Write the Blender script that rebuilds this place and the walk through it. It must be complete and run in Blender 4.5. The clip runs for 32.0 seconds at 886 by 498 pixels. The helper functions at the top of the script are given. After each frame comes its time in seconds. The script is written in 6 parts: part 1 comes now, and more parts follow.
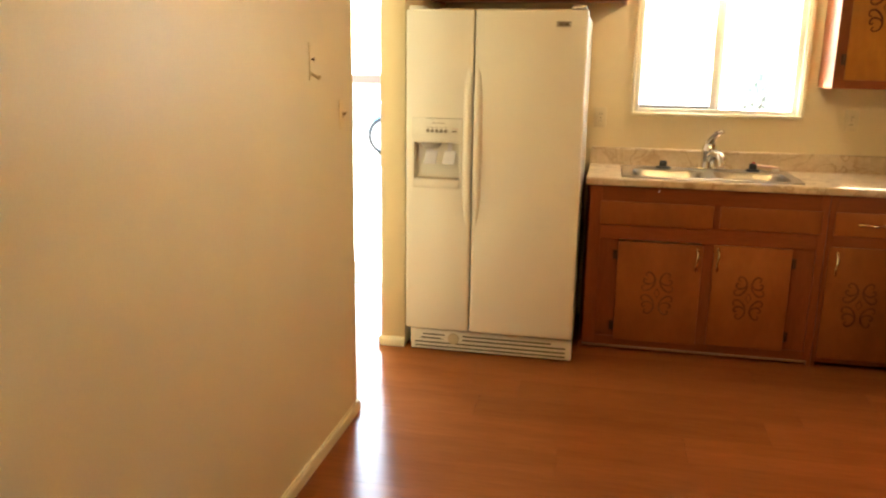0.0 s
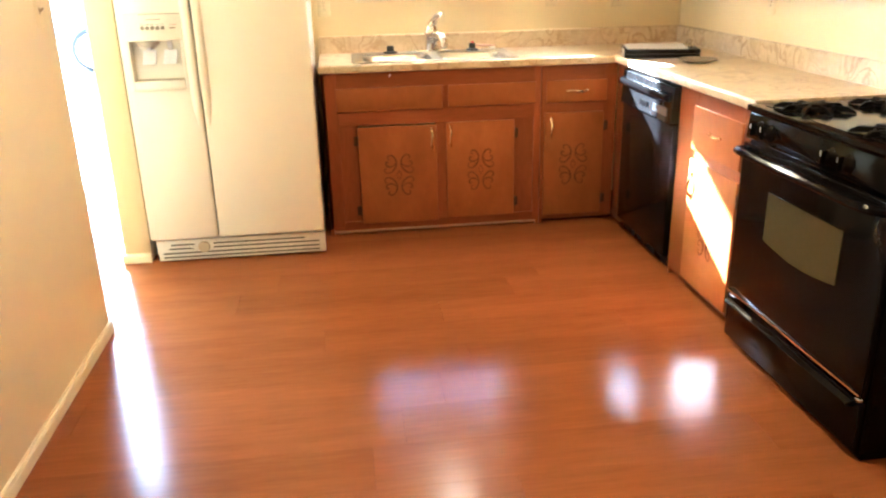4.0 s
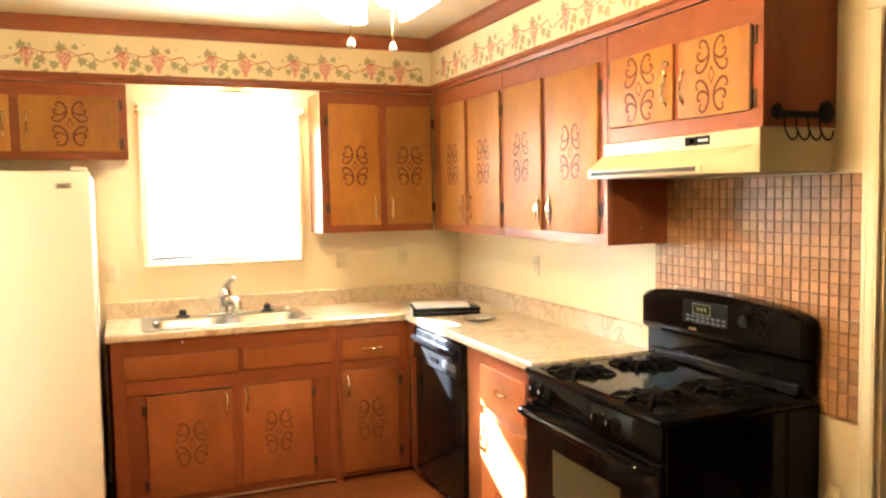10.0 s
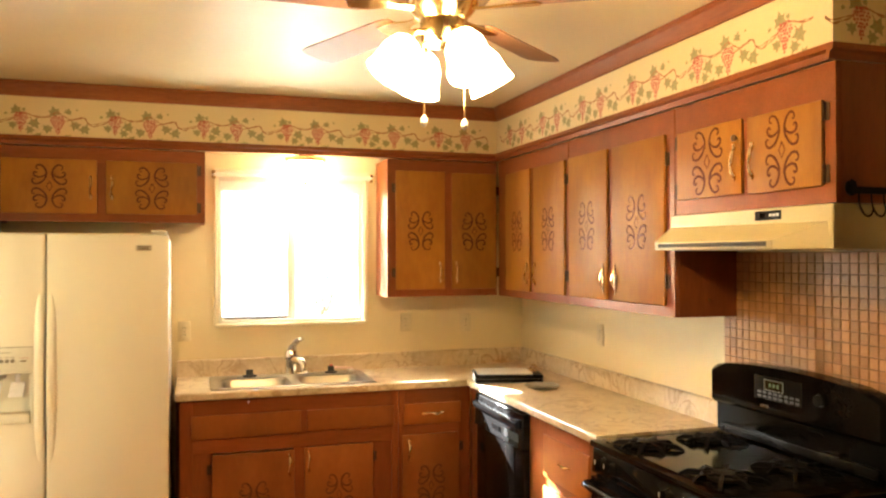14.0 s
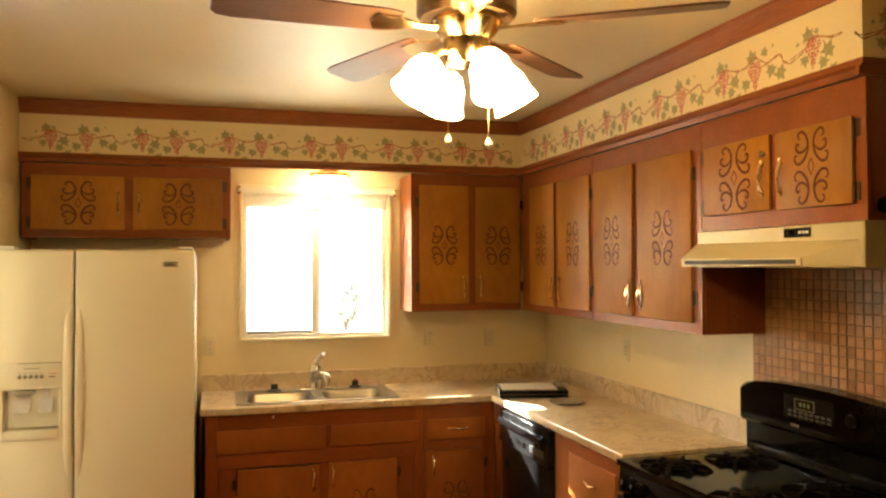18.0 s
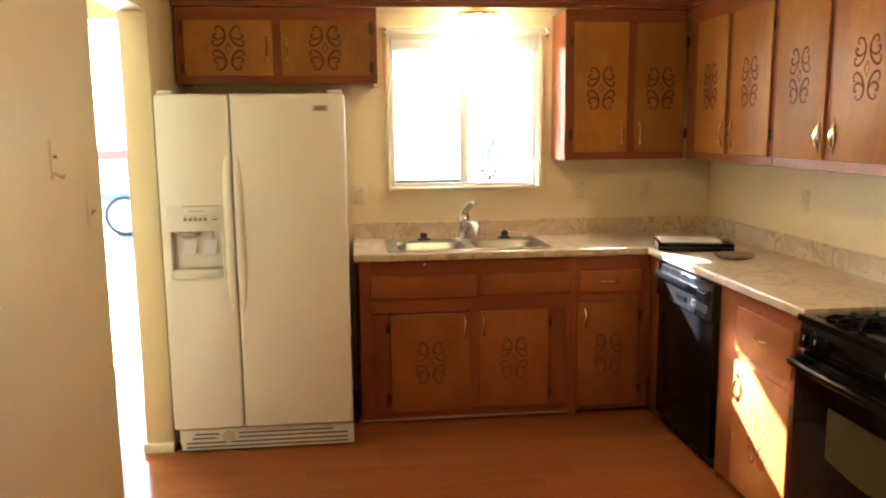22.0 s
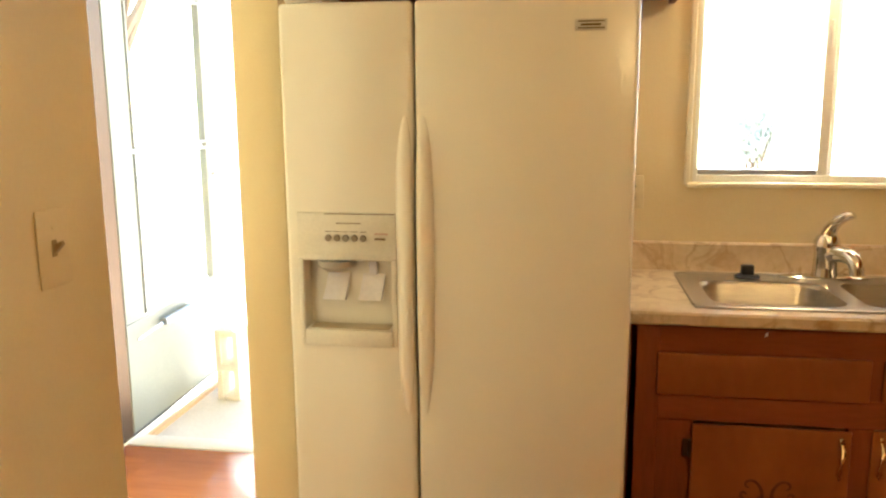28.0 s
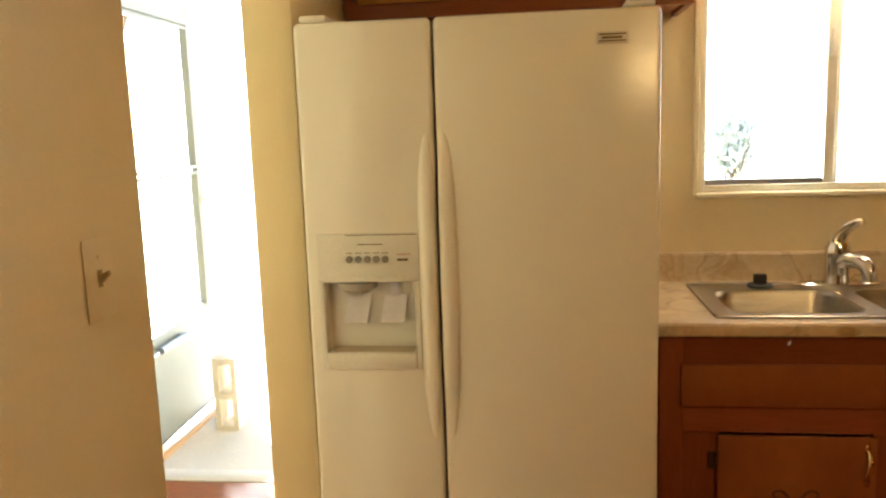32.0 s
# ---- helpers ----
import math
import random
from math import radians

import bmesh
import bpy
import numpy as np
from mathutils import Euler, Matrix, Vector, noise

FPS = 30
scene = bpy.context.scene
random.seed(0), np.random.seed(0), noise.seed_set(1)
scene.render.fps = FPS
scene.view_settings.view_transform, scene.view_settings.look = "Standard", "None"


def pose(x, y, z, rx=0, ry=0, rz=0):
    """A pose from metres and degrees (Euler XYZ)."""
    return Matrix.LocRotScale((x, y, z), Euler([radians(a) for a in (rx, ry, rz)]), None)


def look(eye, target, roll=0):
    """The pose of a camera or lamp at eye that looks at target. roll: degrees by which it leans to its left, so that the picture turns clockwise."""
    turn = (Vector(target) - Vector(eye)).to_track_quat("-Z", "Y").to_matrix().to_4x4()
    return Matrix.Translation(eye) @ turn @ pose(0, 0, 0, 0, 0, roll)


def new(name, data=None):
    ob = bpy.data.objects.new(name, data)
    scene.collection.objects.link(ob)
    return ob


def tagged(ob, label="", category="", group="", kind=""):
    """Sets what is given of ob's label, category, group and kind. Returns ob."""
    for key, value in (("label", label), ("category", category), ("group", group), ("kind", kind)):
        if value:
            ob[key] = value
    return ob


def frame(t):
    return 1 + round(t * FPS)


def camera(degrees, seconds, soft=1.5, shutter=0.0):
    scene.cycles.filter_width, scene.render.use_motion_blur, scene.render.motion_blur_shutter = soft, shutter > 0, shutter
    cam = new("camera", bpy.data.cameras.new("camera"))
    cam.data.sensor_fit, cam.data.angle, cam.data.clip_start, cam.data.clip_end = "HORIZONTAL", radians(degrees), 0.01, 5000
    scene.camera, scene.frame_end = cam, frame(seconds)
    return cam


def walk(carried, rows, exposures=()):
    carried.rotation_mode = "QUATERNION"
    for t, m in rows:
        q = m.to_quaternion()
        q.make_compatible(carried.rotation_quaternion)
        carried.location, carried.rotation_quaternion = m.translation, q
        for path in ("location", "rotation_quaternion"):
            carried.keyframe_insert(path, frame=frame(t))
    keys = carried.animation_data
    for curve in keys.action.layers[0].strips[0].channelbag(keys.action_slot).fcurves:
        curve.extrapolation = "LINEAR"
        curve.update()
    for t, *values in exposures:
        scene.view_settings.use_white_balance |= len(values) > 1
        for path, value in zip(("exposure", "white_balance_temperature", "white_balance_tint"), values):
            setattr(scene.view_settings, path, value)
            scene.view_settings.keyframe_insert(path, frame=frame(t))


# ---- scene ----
cam = camera(58.8, 32.0, soft=2.3)
PATH = [
    (0, (0.347, 0.092, 1.504), (-0.055, 1.995, 1.039), 0.8),
    (0.5, (0.334, 0.108, 1.510), (0.017, 2.011, 0.984), 0.4),
    (1, (0.316, 0.098, 1.502), (0.141, 2.005, 0.927), 0.5),
    (1.5, (0.318, 0.081, 1.501), (0.269, 1.983, 0.885), 0.8),
    (2, (0.354, 0.051, 1.468), (0.398, 1.948, 0.837), 0.6),
    (2.5, (0.448, 0.032, 1.491), (0.471, 1.914, 0.817), -1.0),
    (4.5, (0.301, 0.007, 1.419), (0.714, 1.836, 0.722), -0.8),
    (5, (0.274, -0.049, 1.438), (0.898, 1.714, 0.727), 0.1),
    (5.5, (0.327, -0.076, 1.450), (1.050, 1.655, 0.758), 0.6),
    (6, (0.337, -0.077, 1.464), (1.158, 1.633, 0.829), 0.6),
    (6.5, (0.322, -0.075, 1.498), (1.132, 1.674, 0.963), -1.1),
    (7, (0.318, -0.067, 1.520), (1.136, 1.702, 1.072), -1.4),
    (7.5, (0.332, -0.049, 1.530), (1.144, 1.738, 1.146), -0.9),
    (8, (0.339, -0.029, 1.552), (1.161, 1.767, 1.234), -1.5),
    (8.5, (0.352, -0.017, 1.563), (1.169, 1.790, 1.307), -1.4),
    (9, (0.351, -0.017, 1.585), (1.156, 1.802, 1.377), -1.4),
    (9.5, (0.351, -0.029, 1.591), (1.132, 1.805, 1.425), -0.9),
    (10, (0.336, -0.037, 1.605), (1.090, 1.811, 1.469), -1.0),
    (10.5, (0.325, -0.038, 1.611), (1.032, 1.830, 1.493), -0.6),
    (11, (0.315, -0.032, 1.610), (0.996, 1.844, 1.491), -0.8),
    (11.5, (0.321, -0.031, 1.608), (0.988, 1.850, 1.480), -0.8),
    (12, (0.318, -0.037, 1.609), (0.978, 1.847, 1.488), -0.4),
    (12.5, (0.314, -0.043, 1.609), (0.967, 1.844, 1.509), -0.1),
    (13, (0.312, -0.047, 1.617), (0.958, 1.845, 1.540), 0.0),
    (13.5, (0.308, -0.053, 1.623), (0.940, 1.844, 1.577), 0.4),
    (14, (0.304, -0.059, 1.640), (0.918, 1.845, 1.657), -0.1),
    (14.5, (0.304, -0.060, 1.647), (0.893, 1.850, 1.719), 0.0),
    (15, (0.296, -0.059, 1.657), (0.879, 1.850, 1.790), 0.0),
    (15.5, (0.296, -0.066, 1.668), (0.875, 1.840, 1.849), -0.2),
    (17.5, (0.295, -0.061, 1.680), (0.864, 1.853, 1.807), 0.0),
    (18, (0.303, -0.052, 1.668), (0.860, 1.868, 1.710), -0.2),
    (18.5, (0.306, -0.049, 1.663), (0.850, 1.876, 1.654), -0.5),
    (19, (0.300, -0.046, 1.657), (0.827, 1.882, 1.606), -0.6),
    (19.5, (0.305, -0.042, 1.645), (0.798, 1.895, 1.568), -0.6),
    (20, (0.295, -0.035, 1.637), (0.749, 1.910, 1.534), -0.6),
    (20.5, (0.332, -0.033, 1.632), (0.737, 1.921, 1.505), -0.6),
    (21, (0.328, -0.020, 1.607), (0.650, 1.945, 1.417), 0.8),
    (21.5, (0.310, 0.043, 1.586), (0.569, 2.010, 1.333), 0.5),
    (22, (0.260, 0.135, 1.580), (0.473, 2.100, 1.276), -0.6),
    (22.5, (0.266, 0.231, 1.574), (0.423, 2.193, 1.219), 0.6),
    (23, (0.323, 0.360, 1.567), (0.394, 2.317, 1.162), 1.4),
    (23.5, (0.358, 0.429, 1.570), (0.336, 2.380, 1.131), 0.3),
    (24, (0.313, 0.613, 1.543), (0.239, 2.559, 1.091), 0.1),
    (24.5, (0.221, 0.824, 1.571), (0.200, 2.772, 1.120), -2.0),
    (26.5, (0.086, 1.704, 1.479), (-0.027, 3.677, 1.172), -2.2),
    (27, (0.087, 1.852, 1.477), (-0.065, 3.820, 1.153), -0.8),
    (27.5, (0.106, 1.968, 1.477), (-0.177, 3.919, 1.139), -0.2),
    (28, (0.056, 2.011, 1.495), (-0.257, 3.954, 1.138), -0.4),
    (28.5, (-0.002, 2.021, 1.509), (-0.315, 3.964, 1.153), -2.8),
    (29, (-0.020, 2.011, 1.510), (-0.323, 3.958, 1.169), -1.6),
    (29.5, (-0.018, 2.007, 1.514), (-0.317, 3.959, 1.195), -1.7),
    (30, (-0.014, 2.003, 1.510), (-0.308, 3.959, 1.208), -1.8),
    (30.5, (-0.015, 2.000, 1.509), (-0.315, 3.956, 1.214), -1.8),
    (31, (-0.025, 2.010, 1.501), (-0.333, 3.964, 1.208), -2.0),
    (31.5, (-0.037, 2.015, 1.499), (-0.333, 3.970, 1.197), -1.6),
    (32, (-0.068, 2.022, 1.491), (-0.318, 3.982, 1.181), -1.9),
]
EXPOSURES = [(0, 4.67, 5550, 6), (1, 5.19, 5030, 6), (2, 5.67, 4680, 6), (2.5, 5.72, 4680, 6), (4.5, 5.87, 4580, 6), (5.5, 5.97, 4580, 6), (6.5, 6.07, 4680, 6), (9, 6.17, 4680, 6), (10.5, 5.82, 4900, 6), (13, 5.56, 5250, 6), (14, 5.08, 5700, 6), (15, 4.55, 6100, 6), (19, 4.42, 6180, 6), (20, 4.65, 5550, 6), (21.5, 4.54, 5070, 6), (23, 4.72, 4870, 6), (24.5, 4.82, 4870, 6), (26.5, 4.51, 5480, 6), (28, 4.46, 5530, 6), (30, 4.11, 5630, 6), (32, 4.06, 5630, 6)]
walk(cam, [(t, look(eye, target, roll)) for t, eye, target, roll in PATH], EXPOSURES)

# ---------- light and exposure ----------
world = bpy.data.worlds.new("world")
scene.world = world
world.use_nodes = True
wn = world.node_tree.nodes
sky = wn.new("ShaderNodeTexSky")
sky.sky_type = "NISHITA"
sky.sun_disc = False
SUN_WAY = Vector((0.60, -1.0, -0.54))
sky.sun_elevation = math.asin(0.54 / SUN_WAY.length)
sky.sun_rotation = math.atan2(-0.60, 1.0)
wn["Background"].inputs[1].default_value = 0.075
world.node_tree.links.new(sky.outputs[0], wn["Background"].inputs[0])

sun_data = bpy.data.lights.new("sun", "SUN")
sun_data.energy, sun_data.angle, sun_data.color = 5.0, radians(0.5), (1.0, 0.93, 0.82)
sun = new("sun", sun_data)
sun.matrix_world = look((-5, 12, 5), Vector((-5, 12, 5)) + SUN_WAY)

# the sky's light in the back door
for name, at, size, power in (("door_skylight", (-1.44, 4.95, 1.42), (0.86, 1.30), 5.0),):
    data = bpy.data.lights.new(name, "AREA")
    data.shape, data.size, data.size_y, data.energy, data.color = "RECTANGLE", size[0], size[1], power, (0.90, 0.96, 1.0)
    lit = new(name, data)
    lit.matrix_world = look(at, Vector(at) + Vector((0, -1, -0.02)))

# ---------- building helpers ----------
ORIGIN = {}


def ruler(*marks):
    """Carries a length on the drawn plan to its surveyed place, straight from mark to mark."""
    def carry(v):
        for (a, p), (b, q) in zip(marks, marks[1:]):
            if v <= b:
                break
        return p + (q - p) * (v - a) / (b - a)
    return carry


def same(v):
    return v


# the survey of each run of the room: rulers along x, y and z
RISE = ruler((0, 0), (0.07, 0.012), (0.0835, 0.026), (0.108, 0.064), (0.611, 0.606), (0.69, 0.692), (0.804, 0.812), (0.8755, 0.893), (0.9155, 0.932), (1.015, 1.030), (1.2, 1.225))
HANG = ruler((1.16, 1.21), (1.332, 1.394), (1.565, 1.657), (1.606, 1.690), (1.697, 1.796), (1.75, 1.852), (1.984, 2.112), (2.07, 2.219), (2.10, 2.25), (2.34, 2.475), (2.415, 2.552))
ROOM = (ruler((-2.45, -2.55), (-0.775, -0.812), (-0.62, -0.68), (0.234, 0.234), (2.27, 2.425), (2.42, 2.53)),
        ruler((-2.5, -2.7), (0.888, 0.65), (0.95, 0.70), (1.807, 1.622), (1.88, 1.688), (1.884, 1.692), (2.05, 1.95), (3.26, 3.165), (4.14, 3.985), (4.455, 4.49), (4.79, 4.79), (4.97, 4.97)),
        ruler((0, 0), (1.13, 1.16), (1.5645, 1.650), (2.05, 2.13), (2.10, 2.25), (2.34, 2.475), (2.415, 2.552)))
BACK_RUN = (ruler((0.208, 0.208), (0.234, 0.234), (0.395, 0.416), (0.767, 0.841), (1.181, 1.270), (1.340, 1.436), (1.653, 1.783), (1.70, 1.845), (2.27, 2.425)), ruler((4.165, 4.185), (4.79, 4.79)), RISE)
SIDE_RUN = (ruler((1.60, 1.74), (1.675, 1.82), (1.70, 1.845), (2.27, 2.425)), ruler((2.742, 2.698), (2.832, 2.778), (3.262, 3.206), (3.437, 3.392), (4.055, 4.045), (4.19, 4.2095), (4.79, 4.79)), RISE)
SINK = (ruler((0.398, 0.415), (0.80, 0.882), (1.192, 1.298)), ruler((4.225, 4.243), (4.69, 4.712)), ruler((0.745, 0.74), (0.9155, 0.932), (1.11, 1.150)))
RANGE = (ruler((1.586, 1.725), (1.628, 1.775), (1.66, 1.80), (2.17, 2.335), (2.245, 2.412)), ruler((1.952, 1.828), (2.118, 2.025), (2.5, 2.447), (2.728, 2.660)),
         ruler((0, 0), (0.0745, 0.022), (0.085, 0.030), (0.262, 0.200), (0.27, 0.212), (0.545, 0.490), (0.69, 0.662), (0.797, 0.775), (0.822, 0.803), (0.895, 0.905), (0.918, 0.930), (1.005, 1.045), (1.062, 1.105), (1.142, 1.192), (1.2, 1.25)))
WALL_RUN = (ruler((1.86, 2.03), (1.955, 2.125), (2.27, 2.425)), ruler((1.932, 1.798), (2.332, 2.200), (2.676, 2.610), (3.165, 3.150), (3.982, 4.003), (4.455, 4.49), (4.79, 4.79)), HANG)
BACK_WALL_RUN = (ruler((-0.62, -0.68), (-0.606, -0.667), (0.366, 0.386), (1.325, 1.424), (1.955, 2.125), (2.27, 2.425)), ruler((4.455, 4.49), (4.79, 4.79)), HANG)
WINDOW = (ruler((0.418, 0.452), (0.4705, 0.491), (0.829, 0.873), (0.884, 0.930), (1.228, 1.307), (1.297, 1.358), (1.309, 1.372)), same, ruler((1.165, 1.217), (1.243, 1.285), (1.916, 2.02), (2.03, 2.125), (2.075, 2.16)))
FRIDGE_PLACE = (ruler((-0.62, -0.660), (-0.3005, -0.322), (0.208, 0.211)), ruler((3.985, 3.921), (4.76, 4.76)), ruler((0, 0), (0.042, 0.010), (0.144, 0.118), (0.155, 0.130), (0.88, 0.921), (1.06, 1.108), (1.655, 1.746), (1.672, 1.764)))
OUTSIDE = (ruler((-1.783, -1.896), (-0.93, -0.985), (5.5, 5.5)), ruler((4.79, 4.79), (4.97, 5.08), (5.14, 5.195), (6.03, 6.156), (7.2, 7.4)), ruler((-0.14, -0.13), (-0.05, -0.03), (0, 0), (0.54, 0.555), (1.2, 1.30), (1.862, 2.045), (2.03, 2.21)))
FAN_PLACE = (ruler((0.5, 0.529), (1.5, 1.529)), ruler((1.72, 1.57), (2.72, 2.59)), ruler((1.88, 2.0), (2.2, 2.338), (2.415, 2.552)))
PLAIN = (same, same, same)
SURVEY = list(PLAIN)


def survey(rulers):
    """What is built from here on is drawn on that run's plan."""
    SURVEY[:] = rulers


def laid(v):
    return Vector((SURVEY[0](v[0]), SURVEY[1](v[1]), SURVEY[2](v[2])))


def thing(name, at, label, category, group="", kind=""):
    ob = new(name)
    ob.empty_display_size = 0.05
    ob.location = laid(at)
    ORIGIN[ob] = laid(at)
    return tagged(ob, label, category, group, kind)


def finish(name, bm, material, smooth=35):
    me = bpy.data.meshes.new(name)
    bmesh.ops.recalc_face_normals(bm, faces=bm.faces[:])
    bm.to_mesh(me)
    bm.free()
    for m in material if isinstance(material, (list, tuple)) else [material]:
        me.materials.append(m)
    if smooth:
        me.polygons.foreach_set("use_smooth", [True] * len(me.polygons))
        me.set_sharp_from_angle(angle=radians(smooth))
    return me


def part(name, bm, material, parent, label="", smooth=35):
    """Links a bmesh, given in the world's metres, as one mesh under a thing or a part."""
    off = ORIGIN[parent]
    for v in bm.verts:
        v.co = laid(v.co)
    bmesh.ops.translate(bm, verts=bm.verts[:], vec=-off)
    ob = new(name, finish(name, bm, material, smooth))
    ob.parent = parent
    ORIGIN[ob] = off
    return tagged(ob, label)


def solid(name, bm, material, label, category, kind="structure", smooth=35):
    for v in bm.verts:
        v.co = laid(v.co)
    ob = new(name, finish(name, bm, material, smooth))
    ORIGIN[ob] = Vector((0, 0, 0))
    return tagged(ob, label, category, "", kind)


def box(x0, x1, y0, y1, z0, z1, bevel=0.0, seg=1, bm=None):
    bm = bm or bmesh.new()
    c = Matrix.Translation(((x0 + x1) / 2, (y0 + y1) / 2, (z0 + z1) / 2)) @ Matrix.Diagonal((abs(x1 - x0), abs(y1 - y0), abs(z1 - z0), 1))
    made = bmesh.ops.create_cube(bm, size=1, matrix=c)["verts"]
    if bevel:
        edges = list({e for v in made for e in v.link_edges})
        bmesh.ops.bevel(bm, geom=edges, offset=bevel, segments=seg, affect="EDGES", profile=0.5)
    return bm


def smooth_line(pts, steps=5):
    """A Catmull-Rom line through the points."""
    pts = [Vector(p) for p in pts]
    ends = [2 * pts[0] - pts[1], *pts, 2 * pts[-1] - pts[-2]]
    out = []
    for a, b, c, d in zip(ends, ends[1:], ends[2:], ends[3:]):
        for k in range(steps):
            t = k / steps
            out.append(0.5 * ((2 * b) + (c - a) * t + (2 * a - 5 * b + 4 * c - d) * t * t + (3 * b - a - 3 * c + d) * t**3))
    return out + [pts[-1]]


def tube(pts, r, n=8, bm=None, flat=None, squash=1.0):
    """A round bar along the points. r: one radius or one per point. flat: an axis in which it is squashed."""
    bm = bm or bmesh.new()
    pts = [Vector(p) for p in pts]
    radii = r if isinstance(r, (list, tuple)) else [r] * len(pts)
    rings, last = [], None
    for i, p in enumerate(pts):
        way = (pts[min(i + 1, len(pts) - 1)] - pts[max(i - 1, 0)]).normalized()
        if flat is not None:
            b = Vector(flat).normalized()
            a = way.cross(b).normalized()
        else:
            ref = last or (Vector((0, 0, 1)) if abs(way.z) < 0.9 else Vector((1, 0, 0)))
            a = (ref - way * ref.dot(way)).normalized()
            b = way.cross(a)
            last = a
        rings.append([bm.verts.new(p + radii[i] * (math.cos(2 * math.pi * k / n) * a + squash * math.sin(2 * math.pi * k / n) * b)) for k in range(n)])
    for s, t in zip(rings, rings[1:]):
        for k in range(n):
            bm.faces.new((s[k], s[(k + 1) % n], t[(k + 1) % n], t[k]))
    bm.faces.new(rings[0][::-1])
    bm.faces.new(rings[-1])
    return bm


def lathe(profile, at, axis=(0, 0, 1), n=24, bm=None, caps=True):
    """Turns rows of (radius, height) about an axis through the place."""
    bm = bm or bmesh.new()
    turn = Vector((0, 0, 1)).rotation_difference(Vector(axis)).to_matrix().to_4x4()
    m = Matrix.Translation(at) @ turn
    rings = [[bm.verts.new(m @ Vector((max(r, 0.0004) * math.cos(2 * math.pi * k / n), max(r, 0.0004) * math.sin(2 * math.pi * k / n), h))) for k in range(n)] for r, h in profile]
    for s, t in zip(rings, rings[1:]):
        for k in range(n):
            bm.faces.new((s[k], s[(k + 1) % n], t[(k + 1) % n], t[k]))
    if caps:
        bm.faces.new(rings[0][::-1])
        bm.faces.new(rings[-1])
    return bm


def prism(outline, way, bm=None, bevel=0.0):
    """A flat outline of places, pushed along a way."""
    bm = bm or bmesh.new()
    low = [bm.verts.new(Vector(p)) for p in outline]
    high = [bm.verts.new(Vector(p) + Vector(way)) for p in outline]
    n = len(low)
    faces = [bm.faces.new(low[::-1]), bm.faces.new(high)]
    for k in range(n):
        faces.append(bm.faces.new((low[k], low[(k + 1) % n], high[(k + 1) % n], high[k])))
    if bevel:
        bmesh.ops.bevel(bm, geom=list({e for f in faces for e in f.edges}), offset=bevel, segments=1, affect="EDGES", profile=0.5)
    return bm


def hull(points, bm=None):
    bm = bm or bmesh.new()
    vs = [bm.verts.new(p) for p in points]
    bmesh.ops.convex_hull(bm, input=vs)
    return bm


def place(bm, m):
    bmesh.ops.transform(bm, matrix=m, verts=bm.verts[:])
    return bm


